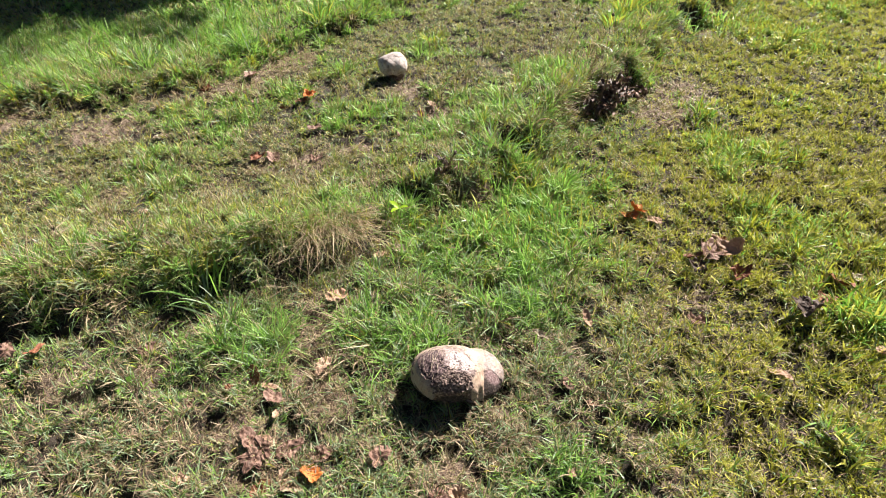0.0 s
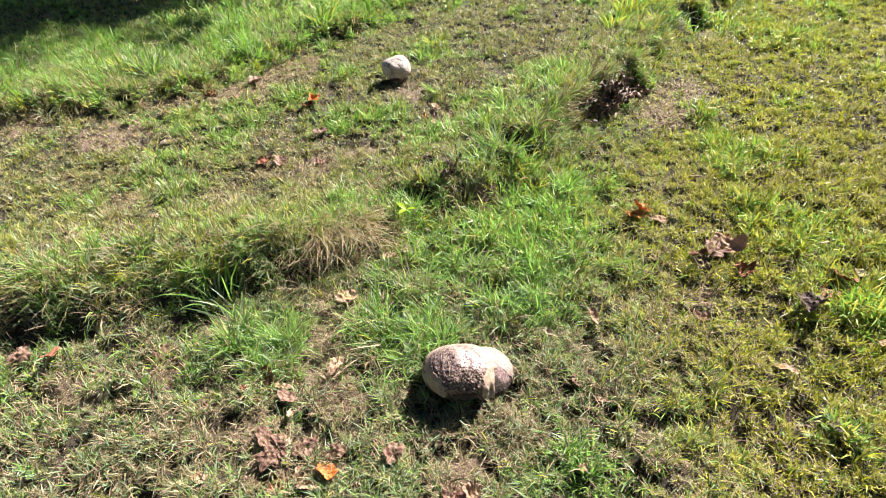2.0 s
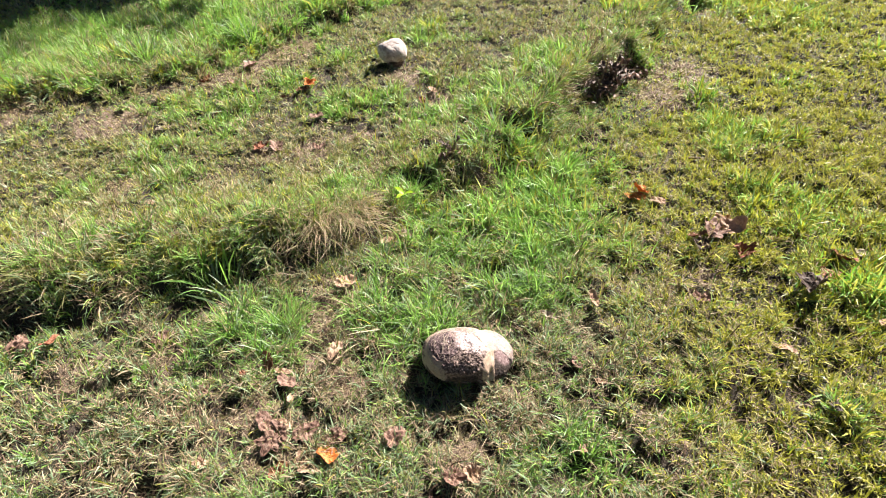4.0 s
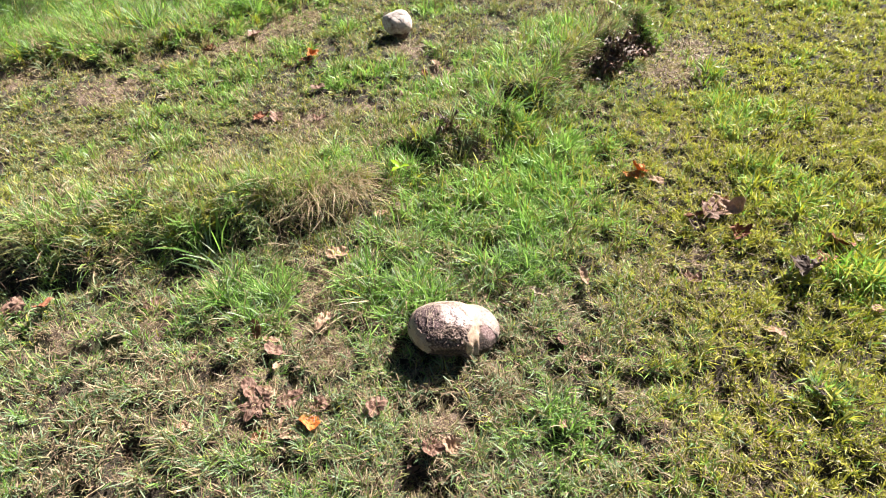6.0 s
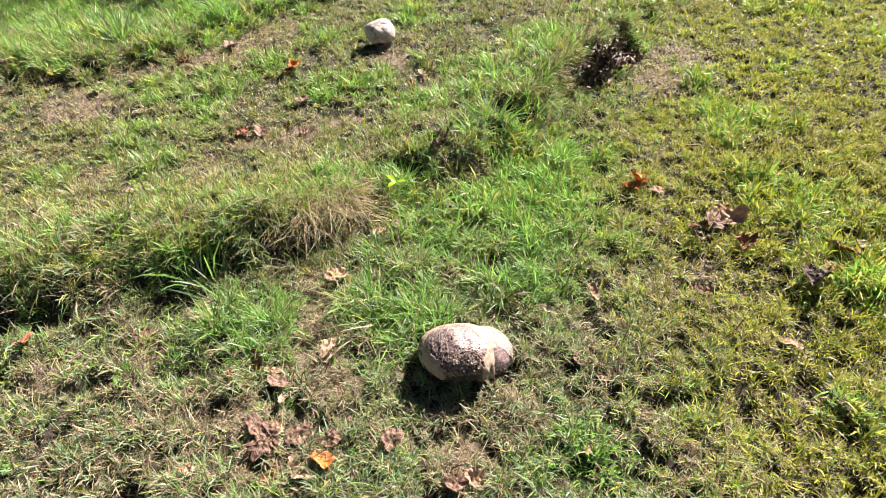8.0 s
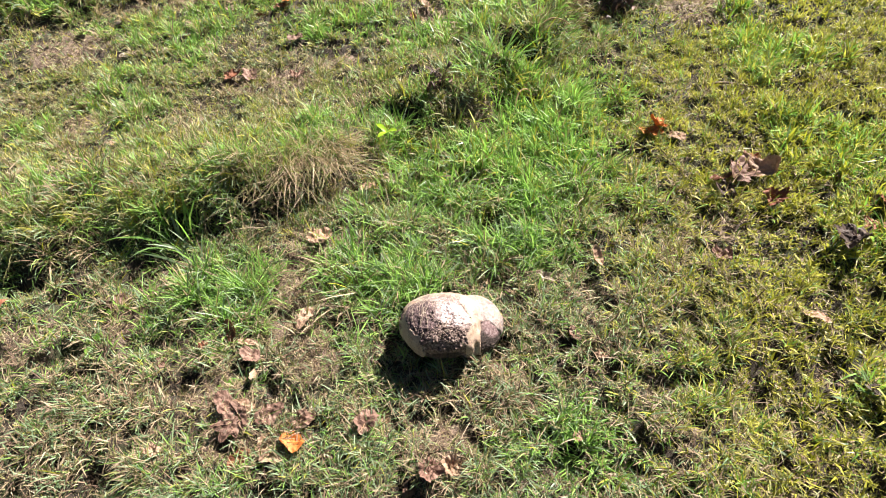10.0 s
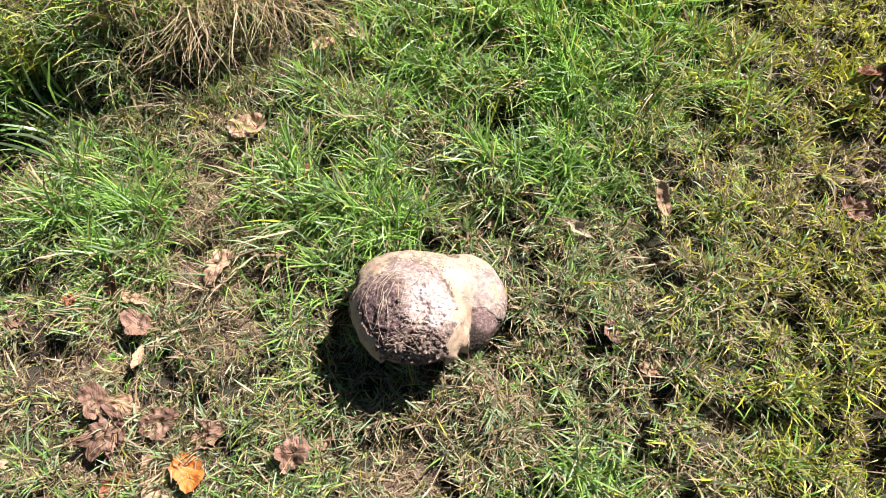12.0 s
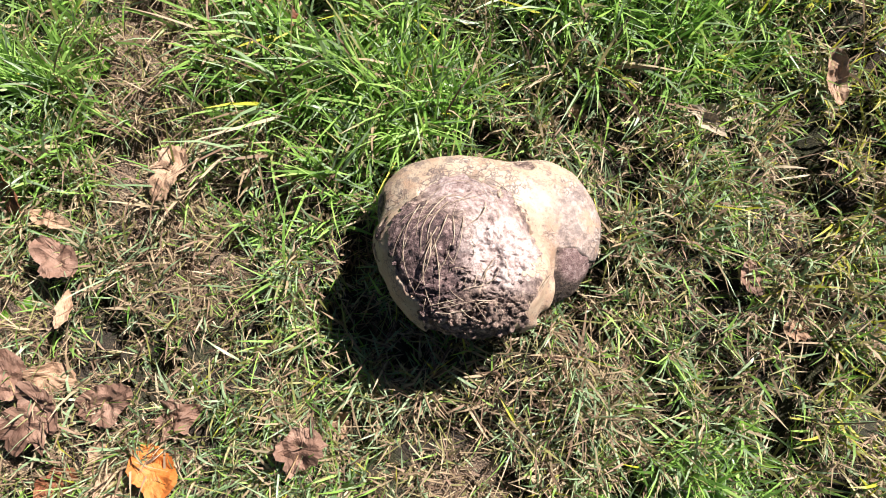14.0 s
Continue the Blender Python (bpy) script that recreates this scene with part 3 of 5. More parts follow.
NEAR = (-1.0, 0.85, 0.8, 2.05)
MIDDLE = (-2.4, 2.3, 0.45, 3.1)
stuff("lawn_grass", [
    lawn(*NEAR, 1500, 18, 0.0034, 3),
    lawn(*MIDDLE, 980, 16, 0.0039, 2, NEAR),
    undergrowth(*NEAR, 18000, 0.0034),
    undergrowth(*MIDDLE, 19000, 0.0042, NEAR),
], "short mown lawn grass, green mixed with yellowing blades", "grass")
stuff("far_lawn_grass", [
    lawn(-4.4, 3.6, 3.1, 5.6, 480, 17, 0.0050, 2),
    lawn(2.3, 3.8, 1.6, 3.1, 340, 17, 0.0066, 2),
    lawn(-4.4, -2.4, 1.4, 3.1, 340, 17, 0.0060, 2),
    undergrowth(-4.4, 3.6, 3.1, 6.4, 9500, 0.0060),
    undergrowth(2.3, 3.6, 1.6, 3.1, 14000, 0.0060),
    undergrowth(-4.4, -2.4, 1.4, 3.1, 14000, 0.0060),
    lawn(-6.6, 4.6, 5.6, 7.8, 170, 16, 0.012, 2),
    lawn(-6.6, -4.4, 3.0, 5.6, 150, 16, 0.012, 2),
    undergrowth(-9.0, 8.0, -4.0, 0.5, 2600, 0.012, None, 1.5),
    undergrowth(-9.0, -2.2, 0.3, 1.6, 2600, 0.012, None, 1.5),
    undergrowth(2.1, 8.0, 0.3, 1.8, 2600, 0.012, None, 1.5),
    undergrowth(3.4, 8.0, 1.6, 7.0, 2000, 0.013, None, 1.6),
    undergrowth(-9.0, -4.2, 1.4, 8.0, 2000, 0.013, None, 1.6),
    undergrowth(-9.0, 8.0, 7.4, 14.0, 700, 0.024, None, 2.4),
], "sunlit lawn grass further off, partly in tree shade", "grass")
stuff("dry_thatch", [
    thatch(*NEAR, 20000, 0.0021),
    litter(*NEAR, 24000, 0.0030),
    litter(*MIDDLE, 9000, 0.0038, NEAR),
    thatch(*MIDDLE, 10000, 0.0024, NEAR),
    thatch(-4.2, 3.4, 3.1, 6.0, 6000, 0.0032),
    thatch(-4.2, -2.4, 1.4, 3.1, 6000, 0.0040),
    thatch(2.3, 3.6, 1.6, 3.1, 4000, 0.0032),
    thatch(-1.9, -1.1, 3.75, 4.75, 11000, 0.0042),
    thatch(0.95, 1.5, 3.2, 3.9, 7000, 0.0045),
], "dead straw-coloured clippings lying between the living grass", "grass")


# ---------------------------------------------------------------- long growth on the ridges
def ridge_growth(line, clumps, each, lo, hi, front, back, size, wide, share, steps=3, droop=1.0):
    """Clumps of long blades along a ridge that droop down its front."""
    runs = [math.dist(a, b) for a, b in zip(line, line[1:])]
    ends = np.concatenate(([0], np.cumsum(runs)))
    pts = np.array(line)
    s = rng.uniform(lo, hi, clumps)
    seg = np.clip(np.searchsorted(ends, s) - 1, 0, len(runs) - 1)
    way = (pts[seg + 1] - pts[seg]) / np.array(runs)[seg][:, None]
    left = np.stack([-way[:, 1], way[:, 0]], 1)
    d = np.where(rng.random(clumps) < 0.55, -np.abs(rng.normal(0, front, clumps)), np.abs(rng.normal(0, back, clumps)))
    at = pts[seg] + way * (s - ends[seg])[:, None] + left * d[:, None]
    down = np.arctan2(-left[:, 1], -left[:, 0]) + rng.normal(0, 0.7, clumps)
    long = size * rng.uniform(0.45, 1.35, clumps)
    pick = np.cumsum(np.array(share) / sum(share))
    main = np.searchsorted(pick, rng.random(clumps) * 0.999)
    per = rng.poisson(each, clumps) + 4
    i = np.repeat(np.arange(clumps), per)
    m = len(i)
    off = rng.normal(0, 0.017, (m, 2)) * (size / 0.11)
    x, y = at[i, 0] + off[:, 0], at[i, 1] + off[:, 1]
    falls = d[i] < 0.06
    az = np.where(falls & (rng.random(m) < 0.75), down[i] + rng.normal(0, 0.45, m), np.arctan2(off[:, 1], off[:, 0]) + rng.normal(0, 0.6, m))
    lean = np.clip(rng.normal(0.55, 0.42, m), 0.0, 1.5)
    bend = np.where(falls, rng.uniform(0.6, 1.7, m), rng.uniform(0.3, 1.1, m)) * droop
    mats = np.where(rng.random(m) < 0.68, main[i], np.searchsorted(pick, rng.random(m) * 0.999))
    ok = ~hollow(x, y)
    length, breadth = long[i] * rng.uniform(0.45, 1.25, m), wide * rng.uniform(0.5, 1.3, m)
    root = np.stack([x, y, height(x, y) - 0.003], 1)
    return blades(root[ok], length[ok], breadth[ok], az[ok], lean[ok], bend[ok], mats[ok], steps)


stuff("ridge_grass", [
    ridge_growth(CREST, 480, 28, 2.4, 5.4, 0.03, 0.24, 0.055, 0.0034, (0.26, 0.36, 0.26, 0.06, 0.05, 0.01)),
    ridge_growth(CREST, 220, 22, 2.4, 5.2, 0.12, 0.03, 0.10, 0.0034, (0.20, 0.42, 0.10, 0.12, 0.11, 0.05), 4, 1.1),
    ridge_growth(CREST, 210, 18, 2.4, 5.4, 0.20, 0.02, 0.075, 0.0036, (0.28, 0.32, 0.04, 0.18, 0.10, 0.08), 3),
    ridge_growth(CREST, 150, 24, 4.7, 5.6, 0.06, 0.16, 0.06, 0.0034, (0.20, 0.36, 0.28, 0.08, 0.06, 0.02)),
    ridge_growth(CREST, 60, 18, 4.6, 5.5, 0.11, 0.05, 0.11, 0.0032, (0.16, 0.32, 0.10, 0.14, 0.22, 0.06), 4),
    ridge_growth(CREST, 20, 20, 5.15, 5.6, 0.10, 0.03, 0.20, 0.0026, (0.02, 0.08, 0.01, 0.14, 0.68, 0.07), 4, 1.0),
    ridge_growth(CREST, 26, 8, 2.6, 5.0, 0.10, 0.03, 0.18, 0.0030, (0.18, 0.28, 0.06, 0.20, 0.24, 0.04), 4, 0.9),
    ridge_growth(CREST, 150, 22, 5.75, 7.1, 0.08, 0.12, 0.09, 0.0044, (0.44, 0.20, 0.08, 0.16, 0.10, 0.02)),
    ridge_growth(CREST, 34, 18, 5.9, 6.3, 0.05, 0.05, 0.07, 0.0030, (0.16, 0.22, 0.06, 0.08, 0.42, 0.06)),
    ridge_growth(CREST, 80, 20, 6.75, 7.7, 0.07, 0.04, 0.09, 0.0038, (0.12, 0.26, 0.06, 0.10, 0.28, 0.18), 3),
    ridge_growth(CREST, 200, 20, 7.0, 8.6, 0.10, 0.16, 0.085, 0.0054, (0.28, 0.30, 0.14, 0.10, 0.13, 0.05)),
    ridge_growth(CREST, 70, 18, 6.7, 7.9, 0.14, 0.04, 0.10, 0.0038, (0.10, 0.16, 0.06, 0.26, 0.36, 0.06), 3),
    ridge_growth(CREST, 36, 18, 6.6, 8.0, 0.10, 0.05, 0.12, 0.0046, (0.16, 0.20, 0.04, 0.12, 0.30, 0.18), 4),
    ridge_growth(CREST, 150, 20, 8.6, 11.0, 0.10, 0.2, 0.12, 0.0085, (0.45, 0.22, 0.18, 0.08, 0.06, 0.01)),
], "long unmown grass drooping over the near ridge, green and straw", "grass")
stuff("bank_grass", [
    ridge_growth(BANK, 800, 20, 2.2, 9.5, 0.08, 0.6, 0.105, 0.009, (0.48, 0.22, 0.10, 0.15, 0.05, 0.01)),
    ridge_growth(BANK, 420, 20, 2.2, 5.4, 0.13, 0.10, 0.085, 0.0055, (0.06, 0.26, 0.05, 0.17, 0.38, 0.08)),
    ridge_growth(BANK, 260, 22, 9.5, 12.0, 0.3, 0.55, 0.12, 0.012, (0.52, 0.18, 0.12, 0.12, 0.05, 0.01)),
], "tall bright green grass on the further bank", "grass")


# ---------------------------------------------------------------- tufts and weeds as things
def grass_tuft(x, y, count, size, wide, mats, label, lean=0.5, bend=0.9, spread=0.02, name="grass_tuft", way=None):
    off = np.clip(rng.normal(0, spread, (count, 2)), -1.3 * spread, 1.3 * spread)
    px, py = x + off[:, 0], y + off[:, 1]
    z0 = float(height(np.array([x]), np.array([y]))[0])
    root = np.stack([off[:, 0], off[:, 1], height(px, py) - z0 - 0.002], 1)
    az = np.arctan2(off[:, 1], off[:, 0]) + rng.normal(0, 0.5, count) if way is None else way + rng.normal(0, 0.55, count)
    v, l, s, i = blades(root, size * rng.uniform(0.5, 1.15, count), wide * rng.uniform(0.6, 1.2, count), az, np.clip(rng.normal(lean, 0.22, count), 0, 1.3),
                        np.clip(rng.normal(bend, 0.4, count), 0, 1.7), np.array(mats)[rng.integers(0, len(mats), count)], 4)
    ob = new(name, mesh_of(name, v, l, s, BLADES, i))
    ob.matrix_world = pose(x, y, z0)
    return tagged(ob, label, "grass tuft", "grass tufts")


TUFTS = [
    # x, y, blades, length, width, materials, tilt
    (-1.06, 1.79, 22, 0.24, 0.0085, (0, 3), 0.35), (-0.99, 1.76, 16, 0.17, 0.0075, (0, 3), 0.6), (-1.13, 1.80, 12, 0.16, 0.007, (0, 0), 0.6), (0.33, 1.03, 90, 0.085, 0.0036, (0, 0, 3), 0.6),
    (-0.80, 1.55, 90, 0.095, 0.0036, (0, 0, 3), 0.6), (-0.93, 1.60, 70, 0.085, 0.0034, (0, 1, 3), 0.6), (-0.43, 1.60, 50, 0.07, 0.0034, (0, 0, 3), 0.7),
    (-0.32, 1.64, 80, 0.085, 0.0036, (0, 0, 3), 0.6), (-0.18, 1.66, 70, 0.08, 0.0036, (0, 3), 0.65), (0.13, 1.78, 80, 0.08, 0.0042, (0, 0, 0, 3), 0.6),
    (0.22, 1.85, 60, 0.08, 0.0042, (0, 0), 0.6), (-0.40, 1.95, 70, 0.11, 0.0042, (0, 0, 3), 0.45), (-0.24, 2.22, 80, 0.12, 0.004, (0, 0, 3), 0.45),
    (0.28, 2.66, 70, 0.14, 0.005, (0, 2, 2), 0.4), (0.20, 2.56, 60, 0.12, 0.005, (0, 0), 0.5), (-0.86, 3.35, 80, 0.09, 0.006, (0, 0), 0.5),
    (1.20, 5.05, 90, 0.24, 0.010, (0, 2, 2), 0.4), (1.05, 4.75, 70, 0.2, 0.009, (0, 2), 0.4), (1.48, 1.70, 90, 0.07, 0.003, (3, 3, 0), 0.7),
    (0.78, 1.40, 60, 0.06, 0.0032, (0, 3), 0.6), (1.12, 1.18, 70, 0.075, 0.0034, (0, 3), 0.6), (0.70, 1.85, 50, 0.06, 0.0034, (3, 0), 0.6),
    (-1.20, 1.50, 60, 0.07, 0.0034, (0, 2, 4), 0.6), (-0.65, 1.21, 40, 0.065, 0.004, (0, 0, 3), 0.6), (-0.12, 1.12, 46, 0.06, 0.003, (0, 3), 0.8),
    (-0.62, 1.30, 40, 0.07, 0.003, (0, 3), 0.7), (0.42, 1.12, 60, 0.065, 0.003, (0, 3), 0.75), (0.52, 1.50, 50, 0.06, 0.003, (3, 0), 0.7),
    (0.0, 2.30, 70, 0.09, 0.004, (0, 0, 3), 0.5), (-1.62, 1.38, 50, 0.06, 0.004, (0, 2), 0.7), (-0.95, 1.35, 46, 0.07, 0.003, (0, 1, 3), 0.7),
    (0.12, 2.80, 60, 0.19, 0.0062, (0, 0, 3), 0.5), (0.33, 2.98, 60, 0.18, 0.0062, (0, 3, 2), 0.5), (0.04, 2.72, 46, 0.16, 0.0055, (0, 3), 0.6), (0.14, 2.62, 40, 0.15, 0.005, (0, 0, 2), 0.5),
    (0.02, 3.15, 60, 0.13, 0.006, (0, 3), 0.6), (0.2, 3.35, 60, 0.13, 0.006, (0, 3), 0.6), (-0.30, 2.42, 50, 0.15, 0.0048, (0, 0, 3), 0.6),
    (2.25, 4.55, 80, 0.1, 0.009, (2, 2, 0), 0.6), (1.36, 3.37, 70, 0.07, 0.006, (2, 0), 0.6), (-1.75, 4.55, 80, 0.2, 0.009, (0, 0, 3), 0.4),
    (-0.35, 4.75, 80, 0.13, 0.008, (0, 2), 0.5), (-2.4, 4.2, 80, 0.2, 0.009, (0, 0, 3), 0.4), (-1.3, 5.1, 80, 0.2, 0.009, (0, 0, 2), 0.4),
]
for x, y, count, size, wide, mats, lean in TUFTS:
    word = "dried-out" if 4 in mats else ("yellow-green" if mats.count(2) > 1 else "bright green")
    kind = "long broad-bladed" if size > 0.12 else "short"
    grass_tuft(x, y, count, size, wide, mats, f"{kind} {word} grass tuft growing in the lawn", lean, spread=0.012 + size * 0.18)

# straw tuft lying over the end of the near ridge
for x, y, way, size, count in (
        (-1.45, 4.40, -0.6, 0.14, 80), (-1.34, 4.52, 0.2, 0.14, 80), (-1.60, 4.02, -0.9, 0.12, 60), (1.16, 3.42, -0.4, 0.10, 60), (1.28, 3.72, 0.4, 0.10, 60),
        (-0.60, 2.24, -0.3, 0.12, 150), (-0.54, 2.26, 0.1, 0.13, 150), (-0.66, 2.20, -0.9, 0.14, 120), (-0.58, 2.18, -1.1, 0.20, 90), (-0.66, 2.12, -1.3, 0.22, 80),
        (-0.52, 2.20, -0.8, 0.20, 80), (-0.74, 2.08, -1.4, 0.20, 60), (-0.10, 2.60, -1.2, 0.10, 60), (0.015, 1.815, -1.0, 0.055, 70), (0.44, 3.06, -0.8, 0.10, 40), (0.66, 3.30, -0.9, 0.10, 40), (0.96, 3.50, -0.6, 0.10, 50)):
    grass_tuft(x, y, count, size, 0.0026, (4, 4, 4, 4, 4, 1), "dead straw-coloured grass tuft drooping onto the ground", 1.28, 0.65, 0.045, "straw_tuft", way)


def ribbon_leaf(size, wide, lift, bend, bm, az, base=(0, 0, 0), steps=6):
    """An oval leaf with a folded midrib, added to a bmesh."""
    ca, sa = math.cos(az), math.sin(az)
    last, a, p = None, lift, Vector((0, 0))
    for s in range(steps + 1):
        f = s / steps
        w = wide * 0.5 * max(0.06, math.sin(math.pi * min(1, f * 0.92 + 0.06)) ** 0.8)
        row = []
        for side in (-1, 0, 1):
            h = p.y + abs(side) * w * 0.28
            row.append(bm.verts.new((base[0] + ca * p.x - sa * side * w, base[1] + sa * p.x + ca * side * w, base[2] + h)))
        if last:
            for i in (0, 1):
                bm.faces.new((last[i], last[i + 1], row[i + 1], row[i]))
        last = row
        p = p + Vector((math.cos(a), math.sin(a))) * size / steps
        a -= bend / steps


def weed(x, y, count, size, wide, material, label, lift=0.5, up=0.0):
    z = float(height(np.array([x]), np.array([y]))[0])
    root = tagged(new("weed"), label, "weed", "broad-leaved weeds")
    root.matrix_world = pose(x, y, z)
    turn = rng.uniform(0, 6.28)
    for i in range(count):
        bm = bmesh.new()
        ribbon_leaf(size * rng.uniform(0.7, 1.1), wide * rng.uniform(0.8, 1.1), lift + rng.normal(0, 0.12), 0.7, bm, turn + i * 6.28 / count + rng.normal(0, 0.25), (0, 0, up))
        part("leaf", bm, material, root)
    if up:
        bm = bmesh.new()
        bmesh.ops.create_cone(bm, segments=6, radius1=0.0022, radius2=0.0014, depth=up, matrix=Matrix.Translation((0, 0, up / 2)))
        part("stem", bm, WEED, root)


weed(-0.33, 2.30, 3, 0.065, 0.026, BRIGHT, "bright yellow-green broad-leaved seedling on the ridge", 0.55, 0.08)
weed(-1.22, 1.36, 5, 0.05, 0.026, WEED, "small broad-leaved weed rosette in the lawn")
for x, y, s in ((-1.36, 1.50, .045), (-0.80, 1.33, .04), (-0.72, 1.22, .035), (0.24, 1.63, .03), (0.55, 1.78, .03), (0.38, 1.74, .035), (0.30, 1.79, .04),
                (-0.50, 1.66, .035), (-1.0, 1.22, .04), (0.62, 1.62, .03), (-1.70, 1.30, .045), (-0.66, 1.60, .03)):
    weed(x, y, 5, s, s * 0.5, WEED, "small green broad-leaved weed low in the lawn", 0.4)


def tube(points, r0, r1, bm, sides=5):
    last = None
    for i, p in enumerate(points):
        a = Vector(points[max(0, i - 1)])
        b = Vector(points[min(len(points) - 1, i + 1)])
        q = (b - a).to_track_quat("Z", "Y")
        r = r0 + (r1 - r0) * i / (len(points) - 1)
        ring = [bm.verts.new(Vector(p) + q @ Vector((math.cos(k * 6.2832 / sides) * r, math.sin(k * 6.2832 / sides) * r, 0))) for k in range(sides)]
        if last:
            for k in range(sides):
                bm.faces.new((last[k], last[(k + 1) % sides], ring[(k + 1) % sides], ring[k]))
        last = ring


def seed_stalk(x, y, tall, heads, label):
    """A thin dry weed stem with dark seed heads."""
    z = float(height(np.array([x]), np.array([y]))[0])
    root = tagged(new("wild_stalk"), label, "dry weed", "dry weed stalks")
    root.matrix_world = pose(x, y, z - 0.005)
    lx, ly = rng.normal(0, 0.06, 2)
    pts = [(lx * f * f, ly * f * f, tall * f) for f in np.linspace(0, 1, 7)]
    bm = bmesh.new()
    tube(pts, 0.0022, 0.0012, bm)
    part("stem", bm, TWIG, root)
    for i in range(heads):
        f = 1 - 0.55 * i / max(1, heads)
        at = Vector((lx * f * f, ly * f * f, tall * f)) + Vector((rng.normal(0, 0.025) * (i > 0), rng.normal(0, 0.025) * (i > 0), 0.004))
        bm = bmesh.new()
        bmesh.ops.create_icosphere(bm, subdivisions=2, radius=0.0085)
        for v in bm.verts:
            v.co = v.co * (1 + 0.25 * noise.noise(v.co * 300 + at * 50)) * Vector((1, 1, 1.3))[2 if abs(v.co.z) > .006 else 0] + at
        part("seed_head", bm, SEED, root)


for x, y, tall, heads in ((0.50, 4.05, 0.42, 3), (0.62, 4.2, 0.24, 2), (0.72, 4.35, 0.22, 2), (0.28, 4.5, 0.2, 1), (0.05, 4.6, 0.2, 2), (0.86, 4.0, 0.26, 1),
                          (-0.02, 3.85, 0.06, 1), (0.40, 4.75, 0.2, 1)):
    seed_stalk(x, y, tall, heads, "thin dry weed stalk with small dark seed heads")


def dead_weed(x, y, count, size):
    z = float(height(np.array([x]), np.array([y]))[0])
    root = tagged(new("dead_weed"), "withered brown weed clump with curled leaves on the ridge", "dead weed")
    root.matrix_world = pose(x, y, z + 0.015)
    for i in range(count):
        bm = bmesh.new()
        ribbon_leaf(size * rng.uniform(0.25, 0.9), size * rng.uniform(0.04, 0.13), rng.uniform(0.2, 1.6), rng.uniform(0.5, 4.0), bm, rng.uniform(0, 6.28),
                    (rng.normal(0, size * 0.3), rng.normal(0, size * 0.3), rng.uniform(0, size * 0.5)))
        jag = size * 0.05
        for v in bm.verts:
            v.co += Vector(rng.normal(0, jag, 3))
        part("leaf", bm, LEAF[("brown", "dark", "dark")[i % 3]], root)
    for i in range(4):
        a = rng.uniform(0, 6.28)
        bm = bmesh.new()
        tube([(math.cos(a) * f * 0.05, math.sin(a) * f * 0.05, f * size * 1.2) for f in np.linspace(0, 1, 5)], 0.003, 0.0015, bm)
        part("stem", bm, TWIG, root)


for x, y, count, size in ((0.78, 3.50, 50, 0.17), (0.72, 3.40, 30, 0.15), (0.88, 3.62, 44, 0.16), (0.60, 3.28, 18, 0.11), (0.42, 3.08, 14, 0.09), (1.00, 3.84, 26, 0.13), (-0.12, 2.62, 14, 0.10)):
    dead_weed(x, y, count, size)


